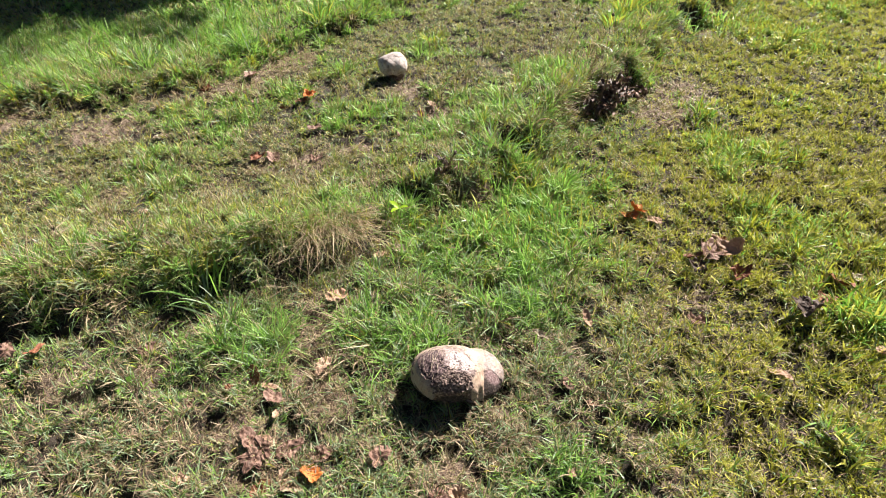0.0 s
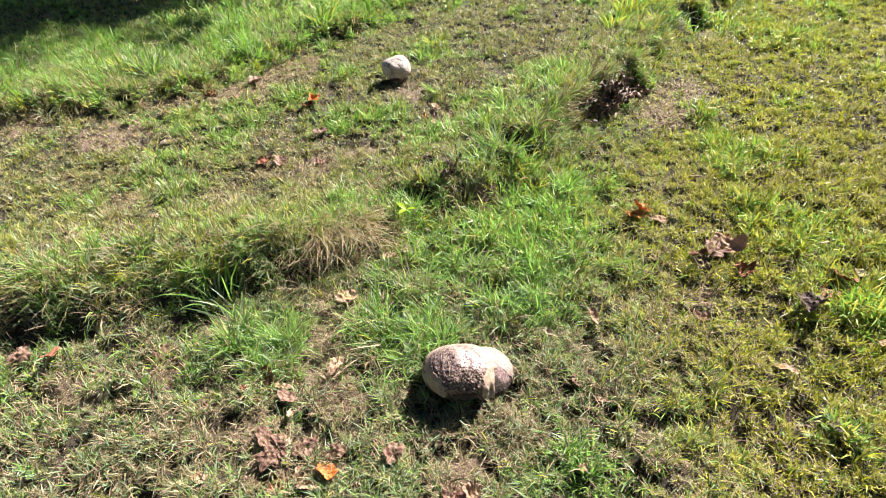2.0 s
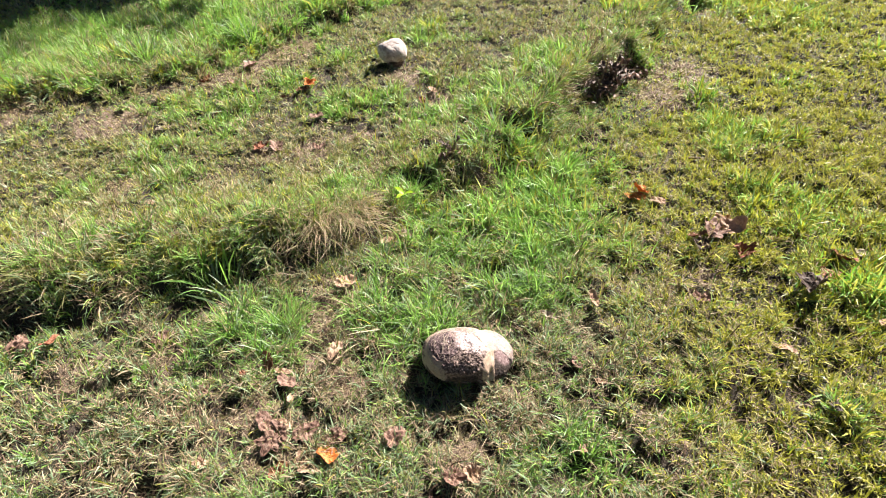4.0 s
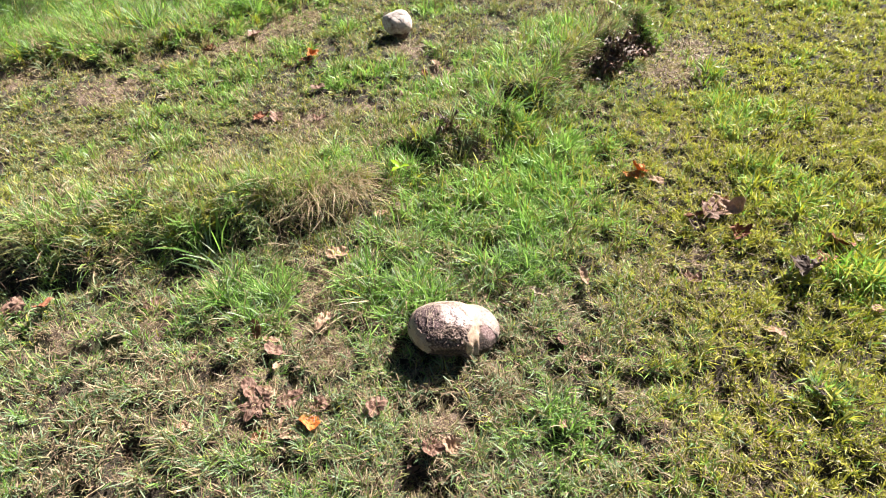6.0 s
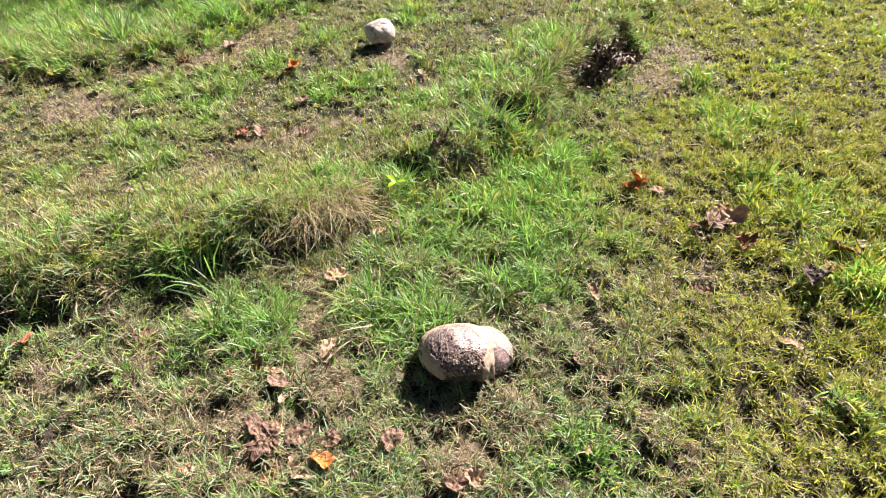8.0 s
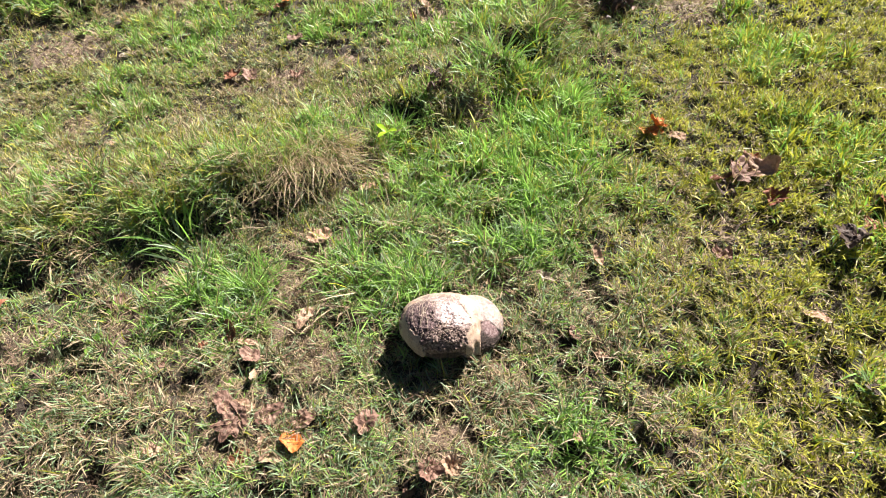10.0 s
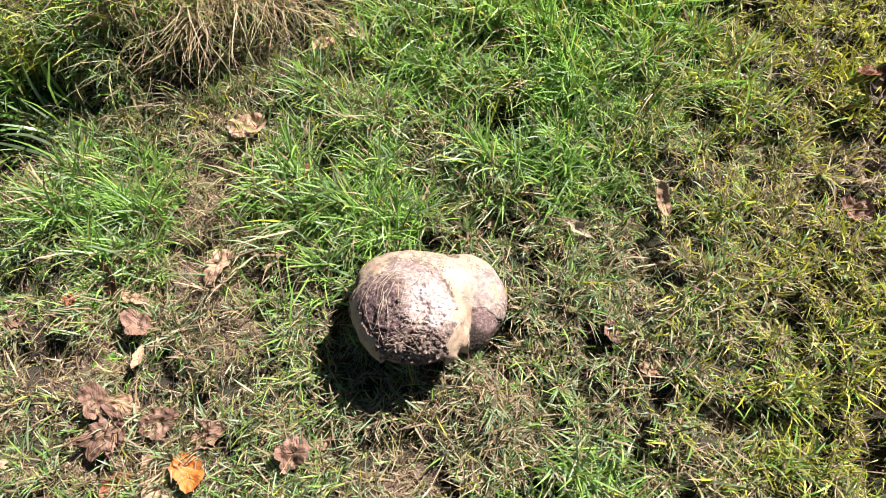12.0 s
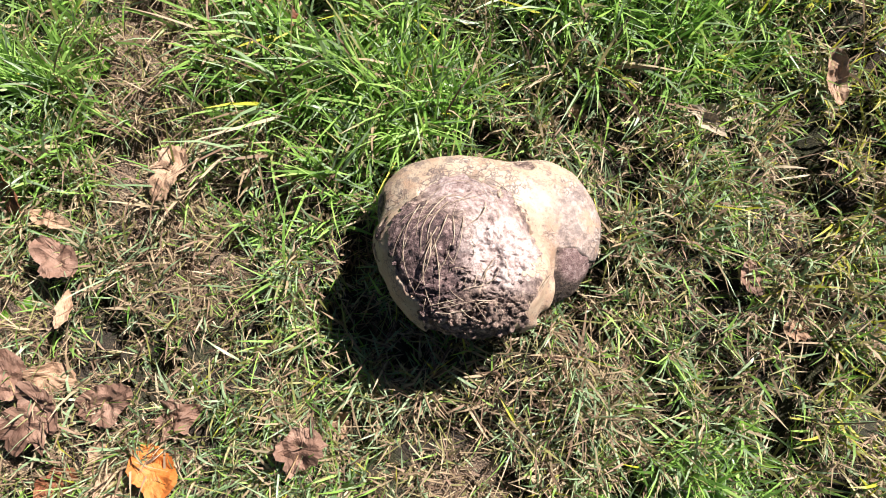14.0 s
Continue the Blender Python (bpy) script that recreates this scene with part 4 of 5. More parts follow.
# ---------------------------------------------------------------- fallen leaves
def leaf_mesh(kind, size, curl, fold, seed):
    """A dried leaf: lobed or oval outline, folded on the midrib, curled and crumpled, with raised veins."""
    r = random.Random(seed)
    bm = bmesh.new()
    rings, seg = 6, 44
    tips = [(-2.15, 0.62), (-1.05, 0.86), (0.0, 1.0), (1.05, 0.86), (2.15, 0.62)]
    tips = [(a + r.uniform(-0.1, 0.1), b * r.uniform(0.88, 1.08)) for a, b in tips]
    centre = bm.verts.new((0, 0, 0))
    last = None
    off = Vector((r.uniform(0, 50), r.uniform(0, 50), r.uniform(0, 50)))

    rumple = 1.6 if kind == "torn" else 0.95

    creases = []
    for i in range(5 if kind == "torn" else 3):
        a = r.uniform(0, 6.28)
        creases.append((math.cos(a), math.sin(a), r.uniform(0.0, 0.32), r.uniform(-0.35, 0.5) * rumple))

    def bent(x, y, vein):
        z = fold * abs(y) * 0.5 + curl * (x * x * 0.3 + y * y * 0.6)
        z += sum(k * max(0.0, x * ca + y * sa - c) for ca, sa, c, k in creases)
        z += 0.13 * rumple * noise.noise(Vector((x * 2.6, y * 2.6, 0)) + off) + 0.09 * rumple * noise.noise(Vector((x * 6.5, y * 6.5, 3)) + off)
        roll = 1.0 - 0.22 * abs(curl) * y * y
        return Vector((x, y * roll, z + vein * 0.025)) * size

    for i in range(1, rings + 1):
        f = i / rings
        ring = []
        for k in range(seg):
            a = -math.pi + 2 * math.pi * k / seg
            if kind == "torn":
                rad = 0.70 * (1 + 0.42 * noise.noise(Vector((math.cos(a) * 1.2, math.sin(a) * 1.2, seed * 0.41))) + 0.30 * noise.noise(Vector((math.cos(a) * 3, math.sin(a) * 3, seed * 0.7))) + 0.22 * noise.noise(Vector((math.cos(a) * 8, math.sin(a) * 8, seed * 0.9))))
                vein = max(0.0, 1 - min(abs(math.sin(a * 2.5)) / 0.14, 1.0))
            elif kind == "lobed":
                rad, vein = 0.5, 0.0
                for ta, tr in tips:
                    d = abs(math.atan2(math.sin(a - ta), math.cos(a - ta)))
                    rad = max(rad, tr * max(0.0, 1 - (d / 0.72) ** 1.5) ** 0.8)
                    vein = max(vein, max(0.0, 1 - d / 0.09))
                rad *= 1 + 0.06 * math.sin(a * 13 + seed) + 0.05 * math.sin(a * 29 + seed * 2)
                rad *= 1 + 0.28 * noise.noise(Vector((math.cos(a) * 1.4, math.sin(a) * 1.4, seed * 0.37)))
                if abs(a) > 2.8:
                    rad *= 0.45 + 0.55 * (math.pi - abs(a)) / 0.34
            else:
                wide = 0.62 if kind == "oval" else 0.3
                rad = wide / math.sqrt((wide * math.cos(a)) ** 2 + math.sin(a) ** 2) * (1 + 0.04 * math.sin(a * 23 + seed))
                rad *= 1 + 0.38 * noise.noise(Vector((math.cos(a) * 1.3, math.sin(a) * 1.3, seed * 0.53)))
                vein = max(0.0, 1 - min(abs(a), math.pi - abs(a)) / 0.1)
            rad *= 0.56
            ring.append(bm.verts.new(bent(math.cos(a) * rad * f, math.sin(a) * rad * f, vein * (1 - 0.6 * f))))
        for k in range(seg):
            k2 = (k + 1) % seg
            if last:
                bm.faces.new((last[k], last[k2], ring[k2], ring[k]))
            else:
                bm.faces.new((centre, ring[k], ring[k2]))
        last = ring
    back = bent(-0.1, 0, 0)
    bmesh.ops.recalc_face_normals(bm, faces=bm.faces[:])
    bmesh.ops.solidify(bm, geom=bm.faces[:], thickness=0.0005)
    return bm, back


def fallen_leaf(x, y, size, tone, kind="lobed", turn=None, tilt=(0, 0), curl=0.5, fold=0.25, lift=0.007):
    seed = int((x * 971 + y * 677) * 10) % 9973
    r = random.Random(seed)
    size *= 0.80 if y < 1.68 else 0.86
    curl *= 0.6 if y < 1.68 else 0.85
    bm, back = leaf_mesh(kind, size, curl, fold, seed)
    low = min(v.co.z for v in bm.verts)
    leaf = part("fallen_leaf", bm, LEAF[tone], smooth_faces=False)
    z = float(height(np.array([x]), np.array([y]))[0])
    turn = r.uniform(0, 360) if turn is None else turn
    rise = abs(math.sin(radians(max(abs(tilt[0]), abs(tilt[1]))))) * size * 0.4
    leaf.matrix_world = pose(x, y, z + lift + rise - low * 0.5, tilt[0], tilt[1], turn)
    hue = {"brown": "brown", "tan": "light tan", "orange": "bright orange", "rust": "rust-brown", "dark": "blackish brown", "pale": "pale greyish"}[tone]
    form = {"lobed": "lobed", "oval": "oval", "long": "narrow", "torn": "crumpled"}[kind]
    tagged(leaf, f"{hue} {form} dead leaf, {'curled' if curl > 0.6 else 'nearly flat'}, lying in the grass", "leaf", "fallen leaves")
    bm = bmesh.new()
    end = back + Vector((-0.45 * size, 0.06 * size, 0.10 * size * curl))
    tube([back * (1 - f) + end * f + Vector((0, 0, -0.03 * size * math.sin(f * 3.1))) for f in (0, 0.3, 0.6, 1)], 0.0009, 0.0012, bm)
    part("leaf_stalk", bm, STALK, leaf)
    return leaf


LEAVES = [
    # x, y, size, tone, kind, turn, tilt, curl, fold
    (-.075, .95, .10, "brown", "torn", 30, (10, 8), .6, .4), (-.02, .97, .08, "tan", "torn", 140, (4, -8), .5, .4), (-.13, .925, .08, "brown", "oval", 70, (0, 10), .6, .4),
    (-.46, 1.025, .10, "orange", "oval", 130, (18, 6), .35, .3), (-.53, 1.005, .11, "tan", "oval", 130, (8, -8), .2, .2), (-.61, .985, .075, "rust", "oval", 40, (8, 0), .6, .3),
    (-.650, 1.070, .125, "brown", "lobed", 250, (-16, 14), .8, .6), (-.688, 1.135, .085, "brown", "oval", 120, (26, -18), .8, .5), (-.633, 1.136, .075, "tan", "oval", 20, (14, 10), .4, .3),
    (-.630, 1.098, .09, "brown", "oval", 310, (18, 10), .5, .3), (-.545, 1.11, .10, "brown", "oval", 200, (-8, 14), .55, .4), (-.45, 1.095, .095, "brown", "torn", 15, (0, 0), .5, .3),
    (-.26, 1.08, .10, "brown", "torn", 80, (6, 12), .8, .5), (-.222, 1.115, .06, "tan", "torn", 20, (6, 4), .6, .4), (-.515, 1.445, .095, "tan", "oval", 250, (4, -6), .25, .2), (-.55, 1.505, .065, "tan", "oval", 285, (0, 8), .3, .3),
    (-.745, 1.395, .085, "rust", "oval", 300, (30, 20), .5, .4), (-.69, 1.36, .085, "tan", "long", 350, (0, 0), .3, .3), (-.656, 1.30, .085, "brown", "oval", 150, (10, 0), .7, .5),
    (-.627, 1.23, .075, "tan", "long", 105, (8, 22), .5, .4), (.082, 1.612, .06, "tan", "lobed", 60, (10, 10), .5, .3), (.285, 1.63, .09, "pale", "long", 355, (6, 0), .9, .6),
    (.265, 1.60, .085, "pale", "long", 330, (0, 10), .8, .6), (.445, 1.68, .09, "tan", "long", 280, (8, 12), .9, .6), (.34, 1.38, .055, "brown", "oval", 300, (0, 14), 1.0, .5),
    (.415, 1.32, .06, "tan", "torn", 70, (5, 0), .3, .25), (-.36, 1.71, .04, "rust", "long", 85, (20, 0), .5, .4), (.05, 1.60, .03, "tan", "oval", 0, (0, 0), .4, .3),
    (-.54, 1.81, .10, "tan", "oval", 30, (12, 0), .35, .2), (-.475, 2.0, .07, "dark", "oval", 70, (0, 0), .7, .4), (-.395, 2.07, .065, "tan", "oval", 15, (6, 0), .4, .4),
    (-.31, 2.12, .075, "pale", "oval", 340, (8, 4), .5, .3), (-.19, 1.90, .055, "dark", "lobed", 10, (0, 0), .8, .4), (.24, 1.87, .045, "tan", "oval", 110, (0, 0), .5, .4),
    (.765, 2.385, .12, "orange", "torn", 120, (34, -6), .7, .45), (.735, 2.35, .10, "orange", "oval", 170, (6, 0), .3, .3), (.835, 2.325, .08, "tan", "oval", 340, (0, 0), .7, .4),
    (1.08, 2.19, .09, "rust", "torn", 30, (0, 0), .8, .4), (.99, 2.06, .17, "brown", "lobed", 60, (20, 0), .8, .5), (1.06, 2.09, .16, "tan", "oval", 330, (14, -12), .5, .4),
    (.93, 1.98, .11, "dark", "torn", 250, (0, 18), .8, .5), (.93, 2.05, .09, "rust", "oval", 190, (20, 0), .6, .4), (1.08, 1.94, .11, "rust", "torn", 20, (16, 0), .7, .4),
    (1.40, 1.93, .12, "brown", "oval", 150, (8, 10), .7, .5), (1.45, 1.89, .13, "rust", "oval", 100, (22, 20), .7, .5), (1.37, 1.81, .12, "rust", "lobed", 200, (12, 0), .8, .4),
    (1.46, 1.81, .11, "pale", "oval", 350, (0, 0), .8, .5), (1.55, 1.95, .08, "pale", "oval", 30, (10, 0), .5, .3), (1.26, 1.72, .15, "dark", "torn", 230, (18, 0), .9, .6),
    (.85, 1.70, .085, "brown", "torn", 80, (0, 12), 1.0, .6), (.47, 2.07, .06, "pale", "oval", 60, (8, 0), .6, .3), (1.06, 1.445, .085, "tan", "oval", 120, (10, 20), .5, .5),
    (1.42, 1.53, .06, "tan", "oval", 20, (0, 0), .5, .3), (1.1, 1.18, .05, "dark", "oval", 300, (0, 0), .7, .4), (-1.73, 1.48, .13, "brown", "torn", 60, (24, 0), .7, .4),
    (-1.60, 1.47, .12, "rust", "long", 85, (0, 30), .4, .4), (-1.22, 1.55, .08, "brown", "oval", 40, (25, 0), .5, .4), (-.95, 1.29, .08, "brown", "lobed", 200, (0, 0), .8, .4),
    (-.82, 1.335, .045, "rust", "torn", 20, (10, 0), .5, .3), (-.85, .99, .055, "tan", "torn", 40, (8, 0), .4, .3), (.32, 1.06, .05, "tan", "oval", 70, (8, 0), .6, .4),
    (-1.08, 3.70, .13, "orange", "torn", 70, (35, 0), .6, .4), (-1.12, 3.66, .10, "rust", "oval", 20, (0, 0), .6, .4), (-1.24, 3.61, .10, "rust", "torn", 200, (0, 0), .8, .4),
    (-1.22, 2.94, .12, "rust", "lobed", 20, (12, 0), .8, .4), (-1.12, 2.96, .11, "brown", "oval", 300, (10, 0), .8, .4), (-.89, 2.97, .10, "brown", "torn", 80, (18, 0), .7, .4),
    (-.96, 3.31, .09, "brown", "oval", 30, (10, 0), .7, .4), (-1.63, 3.44, .07, "rust", "oval", 100, (0, 0), .6, .4), (-1.92, 3.25, .07, "pale", "oval", 30, (0, 0), .5, .4),
    (-1.62, 2.42, .08, "tan", "oval", 60, (8, 0), .5, .3), (-2.29, 2.79, .08, "dark", "oval", 40, (0, 0), .7, .4), (-1.88, 3.94, .12, "rust", "torn", 40, (10, 0), .8, .4),
    (-1.67, 3.84, .13, "brown", "lobed", 140, (8, 0), .8, .4), (-1.6, 4.12, .12, "brown", "oval", 240, (14, 0), .7, .4), (-.42, 3.19, .09, "brown", "torn", 10, (0, 0), .7, .4),
    (-.32, 3.48, .09, "rust", "torn", 60, (6, 0), .6, .4), (-.27, 3.6, .07, "tan", "oval", 130, (0, 0), .6, .4), (-1.45, 3.75, .09, "brown", "oval", 10, (10, 0), .7, .4),
]
for x, y, size, tone, kind, turn, tilt, curl, fold in LEAVES:
    top = tone == "orange" or (y < 1.15 and x < -0.4)
    fallen_leaf(x, y, size, tone, kind, turn, tilt, curl, fold, 0.013 if top else (0.011 if abs(x + 0.54) < 0.06 else (0.011 if y > 1.75 else 0.020)))


def twig(x, y, size, turn, thick, label, arch=0.0, mat=TWIG):
    pts = [(f * size, math.sin(f * 5) * size * 0.05, 0.012 + arch * math.sin(f * 3.14)) for f in np.linspace(0, 1, 9)]
    bm = bmesh.new()
    tube(pts, thick, thick * 0.6, bm, 6)
    ob = part("twig", bm, mat)
    ob.matrix_world = pose(x, y, float(height(np.array([x]), np.array([y]))[0]) + 0.008, 0, 0, turn)
    tagged(ob, label, "twig", "twigs")


twig(1.07, 2.70, 0.17, -12, 0.006, "short grey-brown twig lying in the lawn")
twig(0.02, 1.875, 0.10, 20, 0.002, "thin arched straw stem over a small hole", 0.025, STALK)
twig(0.19, 2.55, 0.16, 62, 0.004, "pale dry stem leaning on the ridge", 0.06, STALK)
twig(0.30, 2.98, 0.18, 25, 0.004, "pale dry stem leaning on the ridge", 0.05, STALK)
twig(0.58, 2.05, 0.13, 40, 0.0018, "thin brown stem lying in the lawn", 0.01)


# ---------------------------------------------------------------- puffballs
def lump(lobes, centre, blend, wobble, seed, across, around):
    """Grid of points of a lump made of overlapping rounded lobes, seen from its centre."""
    c = Vector(centre)
    grid = []
    for i in range(across + 1):
        th = math.pi * i / across
        row = []
        for k in range(around):
            ph = 2 * math.pi * k / around
            d = Vector((math.sin(th) * math.cos(ph), math.sin(th) * math.sin(ph), math.cos(th)))
            total = 0.0
            for (ox, oy, oz), (ax, ay, az) in lobes:
                s = Vector((1 / ax, 1 / ay, 1 / az))
                e, g = (c - Vector((ox, oy, oz))) * s, d * s
                b, cc, aa = e.dot(g), e.dot(e) - 1, g.dot(g)
                r = (-b + math.sqrt(max(0.0, b * b - aa * cc))) / aa
                total += math.exp(r / blend)
            r = blend * math.log(total)
            p = c + d * r
            r += wobble * (noise.noise(p * 11 + Vector((seed, 0, 0))) * 1.0 + noise.noise(p * 27 + Vector((0, seed, 0))) * 0.45)
            p = c + d * r
            p.z = max(p.z, -0.004)
            row.append(p)
        grid.append(row)
    return grid


def split_shell(grid, bared, rise, depth):
    """Two meshes from one lump: the skin, which stands proud, and the bared flesh below it."""
    rows, cols = len(grid) - 1, len(grid[0])
    made = {True: bmesh.new(), False: bmesh.new()}
    index = {True: {}, False: {}}

    def vert(i, k, flesh):
        k %= cols
        if i in (0, rows):
            k = 0
        if (i, k) not in index[flesh]:
            p = grid[i][k]
            up = (p - Vector((p.x * 0.3, p.y * 0.3, 0.06))).normalized()
            q = p + up * (depth(p) if flesh else rise(p))
            index[flesh][(i, k)] = made[flesh].verts.new(q)
        return index[flesh][(i, k)]

    for i in range(rows):
        for k in range(cols):
            mid = (grid[i][k] + grid[i + 1][(k + 1) % cols]) / 2
            open_here = bared(mid)
            for flesh in [kind for kind in (False, True) if (open_here > -0.006 if kind else open_here <= 0)]:
                ring = [vert(i, k, flesh), vert(i + 1, k, flesh), vert(i + 1, k + 1, flesh), vert(i, k + 1, flesh)]
                ring = list(dict.fromkeys(ring))
                if len(ring) > 2:
                    made[flesh].faces.new(ring)
    bm = made[False]
    edge = [e for e in bm.edges if e.is_boundary]
    beside = collections.defaultdict(list)
    for e in edge:
        for v in e.verts:
            beside[v].append(e.other_vert(v))
    for turn in range(4):
        place = {v: v.co * 0.4 + sum((n.co for n in near), Vector()) * (0.6 / len(near)) for v, near in beside.items()}
        for v, co in place.items():
            v.co = co
    drop = bmesh.ops.extrude_edge_only(bm, edges=edge)
    for v in [g for g in drop["geom"] if isinstance(g, bmesh.types.BMVert)]:
        v.co -= (v.co - Vector((v.co.x * 0.3, v.co.y * 0.3, 0.06))).normalized() * 0.009
    return made[False], made[True]


def near_puffball():
    lobes = [((-0.038, 0.005, 0.075), (0.107, 0.077, 0.093)), ((-0.005, -0.034, 0.090), (0.109, 0.077, 0.070)),
             ((0.070, 0.045, 0.021), (0.097, 0.108, 0.070)), ((-0.015, 0.058, 0.045), (0.135, 0.084, 0.067))]
    grid = lump(lobes, (0.020, 0.005, 0.065), 0.007, 0.0055, 3.0, 180, 320)
    for row in grid:
        for p in row:
            seam = abs(p.x - float(np.interp(p.y, [-0.06, -0.008, 0.028, 0.10], [0.088, 0.102, 0.109, 0.106])))
            if -0.08 < p.y < 0.13:
                q = Vector((0.04, 0.02, 0.05)) - p
                p += q.normalized() * math.exp(-(seam / 0.009) ** 2) * float(np.interp(p.y, [-0.05, 0.03, 0.13], [0.009, 0.008, 0.0]))
            p.z -= 0.017 * math.exp(-((p.x - 0.004) ** 2 + (p.y + 0.004) ** 2) / 0.0032) * max(0.0, min(1.0, (p.z - 0.06) / 0.06))

    # radius of the bared patch round its middle, by angle
    turns = [-180, -174, -146, -128, -116, -104, -60, -52, -45, -22, 13, 41, 71, 96, 112, 132, 154, 180]
    reach = [0.094, 0.095, 0.088, 0.085, 0.093, 0.16, 0.15, 0.108, 0.103, 0.084, 0.082, 0.088, 0.086, 0.098, 0.106, 0.097, 0.094, 0.094]

    def bared(p):
        rag = noise.noise(p * 34) * 0.6 + noise.noise(p * 85) * 0.4
        x, y = p.x + 0.015, p.y
        turn = math.degrees(math.atan2(y, x))
        loose = 0.030 if -62 < turn < 100 else 0.013
        main = float(np.interp(turn, turns, reach)) - math.hypot(x, y) + loose * rag
        if p.x > 0.095 and p.y > -0.04:
            main = -1
        if p.z < 0.115 and p.y < -0.02:
            main = min(0.060 - abs(p.x - 0.002), p.z - 0.022) + 0.008 * rag if p.x < 0.062 else -1
        # below the flap's ragged edge, bared dark flesh stands in for its shadow
        flap = 0.080 + 0.014 * rag + 0.020 * noise.noise(Vector((p.x * 110, p.y * 60, 0))) - p.z if p.x < -0.035 and p.y < -0.03 else -1
        side = min(p.x - 0.100, 0.020 + 0.014 * rag - 0.25 * (p.x - 0.13) - p.y) if p.x > 0.095 or (p.x > 0.08 and p.z < 0.06) else -1
        back = 0.017 - (Vector((0.050, 0.135, 0.060)) - p).length + 0.008 * rag
        spot = -1
        for q, long in ((Vector((-0.142, 0.055, 0.068)), 0.016), (Vector((-0.128, 0.020, 0.120)), 0.013), (Vector((-0.134, -0.015, 0.105)), 0.012), (Vector((-0.138, 0.02, 0.075)), 0.012)):
            e = p - q
            spot = max(spot, long - math.hypot(e.x * 1.2, e.y * 0.9, e.z * 1.9) + 0.006 * rag)
        base = 0.018 + 0.008 * rag - p.z
        return max(main, flap, side, back, spot, base)

    def depth(p):
        lumpy = noise.voronoi(p * 105)[0][0]
        coarse = noise.voronoi(p * 48 + Vector((3, 1, 7)))[0][0]
        rough = (1.0 if p.y < 0.0 and p.x < 0.09 else 0.5) * max(0.15, min(1.5, 0.8 + 1.8 * noise.noise(p * 21)))
        cap = 0.004 * max(0.0, min(1.0, (p.z - 0.10) / 0.02)) - (0.009 * max(0.0, min(1.0, (0.118 - p.z) / 0.015)) if p.y < -0.05 and p.x < 0.06 else 0.0)
        if p.x > 0.09:
            cap = 0.0
        return cap + max(-0.0025, rough * (0.009 * (0.45 - lumpy) + 0.010 * (0.42 - coarse)) + 0.0012 * noise.noise(p * 300) + 0.0005)

    def rise(p):
        peel = math.exp(-((p.x + 0.085) ** 2 + (p.y + 0.050) ** 2) / 0.0016) * max(0.0, 1 - abs(p.z - 0.12) / 0.06)
        return 0.0018 + 0.006 * peel + 0.0012 * noise.noise(p * 60)

    skin, flesh = split_shell(grid, bared, rise, depth)
    root = tagged(new("puffball_mushroom"), "large old two-lobed puffball, cream skin peeling off dark crumbly flesh", "mushroom", "puffballs")
    root.matrix_world = pose(-0.045, 1.365, 0.006, 0, 0, 0)
    part("flesh", flesh, FLESH, root, "purple-brown and whitish crumbly bared flesh, shade painted dark low in front")
    part("skin", skin, SKIN, root, "cream leathery skin with dark cracks")

    tops = np.array([p[:] for row in grid[:110] for p in row[::2]])

    def on_top(x, y):
        e = (tops[:, 0] - x) ** 2 + (tops[:, 1] - y) ** 2
        near = e < e.min() + 2e-5
        return float(tops[near, 2].max())

    def fibre(points, thick):
        bm = bmesh.new()
        tube([(x, y, on_top(x, y) + lift) for x, y, lift in points], thick, thick * 0.5, bm, 4)
        part("straw", bm, FIBRE, root)

    r = random.Random(5)
    # fibres combed in arcs round the whitish middle
    for i in range(28):
        rad, a0, span = r.uniform(0.04, 0.10), r.uniform(0.9, 3.4), r.uniform(0.25, 0.8)
        drift = r.uniform(-0.03, 0.03)
        fibre([(-0.002 + math.cos(a0 + span * f) * (rad + drift * f) * 0.95, 0.005 + math.sin(a0 + span * f) * (rad + drift * f), 0.0025 + 0.005 * math.sin(f * 3.1) * r.random()) for f in (0, 0.2, 0.4, 0.6, 0.8, 1.0)], r.uniform(0.0003, 0.0006))
    # a loose bunch falling over the purple side
    for i in range(10):
        x0, y0 = r.gauss(-0.050, 0.014), r.uniform(0.0, 0.09)
        x1, y1 = x0 + r.gauss(-0.012, 0.014), y0 - r.uniform(0.03, 0.10)
        bow = r.uniform(-0.012, 0.012)
        fibre([(x0 + (x1 - x0) * f + bow * math.sin(f * 3.1), y0 + (y1 - y0) * f, 0.004 + 0.008 * math.sin(f * 3.1) * r.random()) for f in (0, 0.2, 0.4, 0.6, 0.8, 1.0)], r.uniform(0.0006, 0.0011))
    # short ends crossing the crumbs
    for i in range(30):
        x, y, a, size = r.gauss(-0.005, 0.035), r.gauss(-0.045, 0.03), r.uniform(0, 6.28), r.uniform(0.012, 0.04)
        bow = r.uniform(-0.8, 0.8)
        fibre([(x + math.cos(a + bow * f) * size * (f - 0.5), y + math.sin(a + bow * f) * size * (f - 0.5), 0.004 + 0.004 * math.sin(f * 3.1)) for f in (0, 0.33, 0.66, 1.0)], r.uniform(0.0005, 0.0009))
    for i in range(3):
        y = -0.076 - 0.006 * i
        fibre([(-0.052 + 0.05 * f * r.uniform(0.6, 1.0), y + 0.012 * f + r.uniform(0, 0.006), 0.006) for f in (0, 0.5, 1.0)], 0.0007)
    bm = bmesh.new()
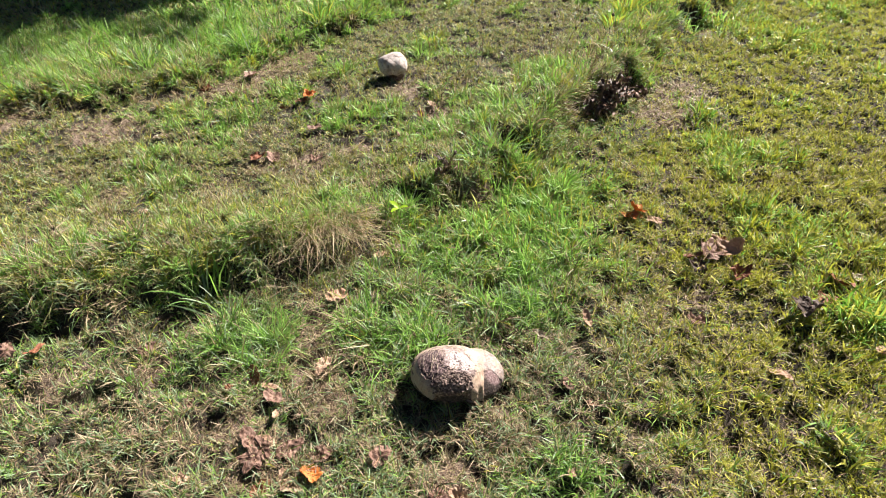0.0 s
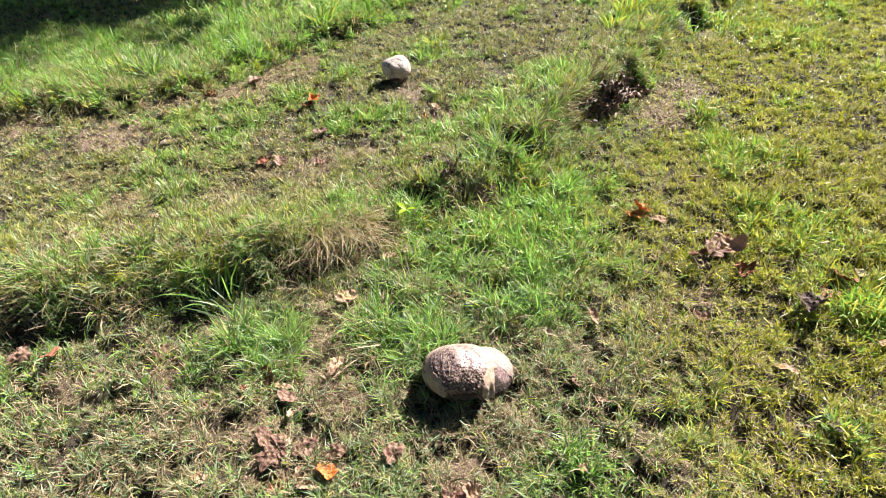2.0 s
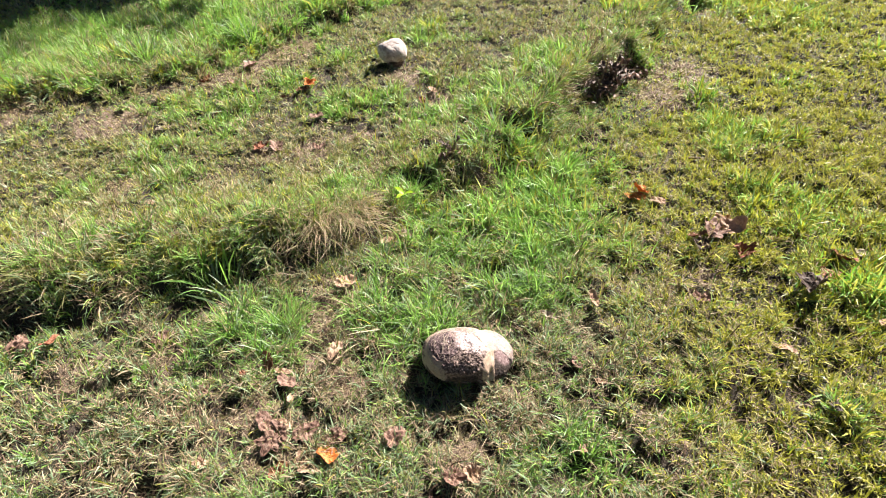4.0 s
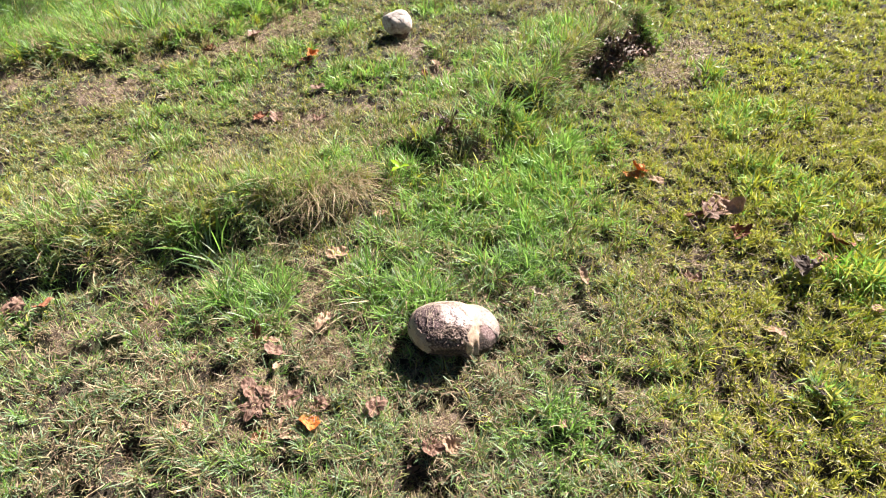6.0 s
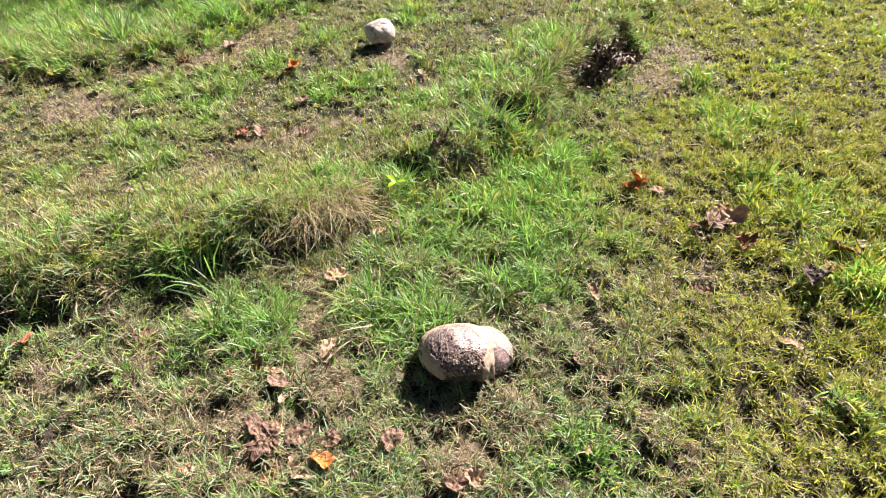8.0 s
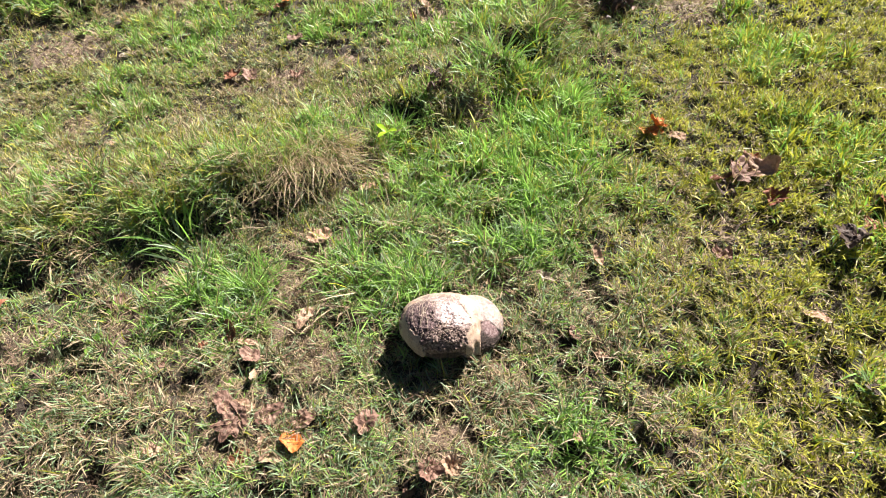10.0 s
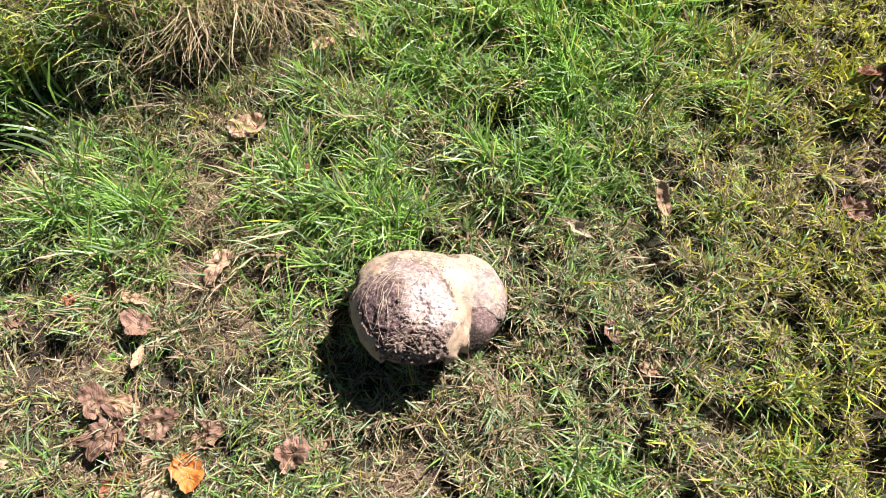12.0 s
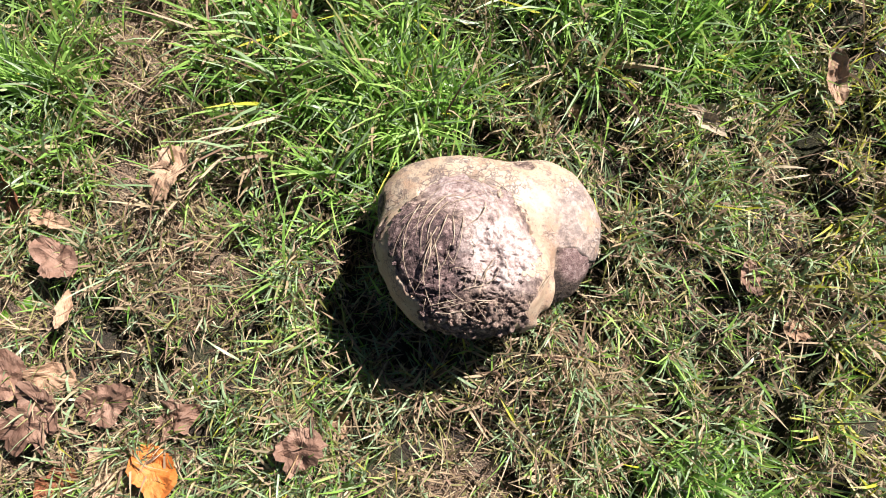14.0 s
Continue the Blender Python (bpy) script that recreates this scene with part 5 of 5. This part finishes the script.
    for i in range(460):
        x, y = r.gauss(-0.005, 0.042), r.gauss(-0.060, 0.026)
        if math.hypot(x + 0.015, y) > 0.105 or x > 0.055:
            continue
        s = 0.0012 + 0.0052 * r.random() ** 2
        m = pose(x, y, on_top(x, y) + s * 0.5, r.uniform(0, 180), r.uniform(0, 180), 0) @ Matrix.Diagonal((s * r.uniform(0.8, 2.0), s * r.uniform(0.4, 0.9), s * 0.4, 1))
        bmesh.ops.create_icosphere(bm, subdivisions=1, radius=1.0, matrix=m)
    tagged(part("crumb_litter", bm, FLESH, root, smooth_faces=False), kind="stuff")


near_puffball()


def far_puffball():
    lobes = [((0, 0, 0.100), (0.096, 0.094, 0.080)), ((0.01, 0.0, 0.045), (0.060, 0.060, 0.052))]
    grid = lump(lobes, (0, 0, 0.075), 0.006, 0.012, 8.0, 84, 140)

    def bared(p):
        n = noise.noise(p * 24) * 0.3 + noise.noise(p * 60) * 0.15
        seam = 0.018 - abs(noise.noise(p * 13 + Vector((4, 2, 9))))
        return max(seam, 0.32 - p.z / 0.10 + n * 0.7 + 0.25, 1 - (Vector((-0.098, 0.02, 0.085)) - p).length / 0.035 + n * 1.4)

    skin, flesh = split_shell(grid, bared, lambda p: 0.004, lambda p: 0.003 * noise.noise(p * 80))
    root = tagged(new("puffball_mushroom"), "round whitish puffball with cracked skin on the grass", "mushroom", "puffballs")
    root.matrix_world = pose(-0.565, 4.06, float(height(np.array([-0.565]), np.array([4.06]))[0]) - 0.002)
    part("flesh", flesh, FLESH, root, "brownish underside and cracks")
    part("skin", skin, SKIN_WHITE, root, "whitish skin")


far_puffball()


# ---------------------------------------------------------------- the tree whose shade falls on the lawn
def shade_tree(x, y, tall, wide):
    r = random.Random(2)
    root = tagged(new("tree"), "leafy broad tree beyond the lawn casting shade", "tree")
    root.matrix_world = pose(x, y, float(height(np.array([x]), np.array([y]))[0]) - 0.05)
    bm = bmesh.new()
    tube([(0, 0, 0), (0.05, 0, tall * 0.25), (0.0, 0.1, tall * 0.5), (0.1, 0.1, tall * 0.8)], 0.28, 0.08, bm, 10)
    limbs = []
    for i in range(14):
        a, z = i * 2.4, tall * (0.32 + 0.035 * i)
        e = (math.cos(a) * wide * r.uniform(0.5, 0.85), math.sin(a) * wide * r.uniform(0.5, 0.85), z + tall * r.uniform(0.08, 0.22))
        tube([(0.03, 0.05, z), (e[0] * 0.5, e[1] * 0.5, z + (e[2] - z) * 0.65), e], 0.07, 0.015, bm, 6)
        limbs.append(e)
    part("trunk", bm, BARK, root)
    g = np.random.default_rng(4)
    tips = np.array(limbs + [(0, 0, tall * 0.85)])
    pick = tips[g.integers(0, len(tips), 1000)]
    clump = pick + g.normal(0, 1, (1000, 3)) * np.array([wide * 0.2, wide * 0.2, tall * 0.07])
    c = np.repeat(clump, 20, 0) + g.normal(0, 0.22, (1000 * 20, 3))
    n = len(c)
    v, l, s, i = blades(c, np.full(n, 0.18) * g.uniform(0.7, 1.2, n), np.full(n, 0.13), g.uniform(0, 6.28, n), g.uniform(0.5, 2.2, n), g.uniform(0, 0.6, n), np.zeros(n, int), 2)
    ob = new("crown", mesh_of("crown", v, l, s, [CROWN]))
    ob.parent = root


shade_tree(-1.55, 13.0, 9.0, 3.5)
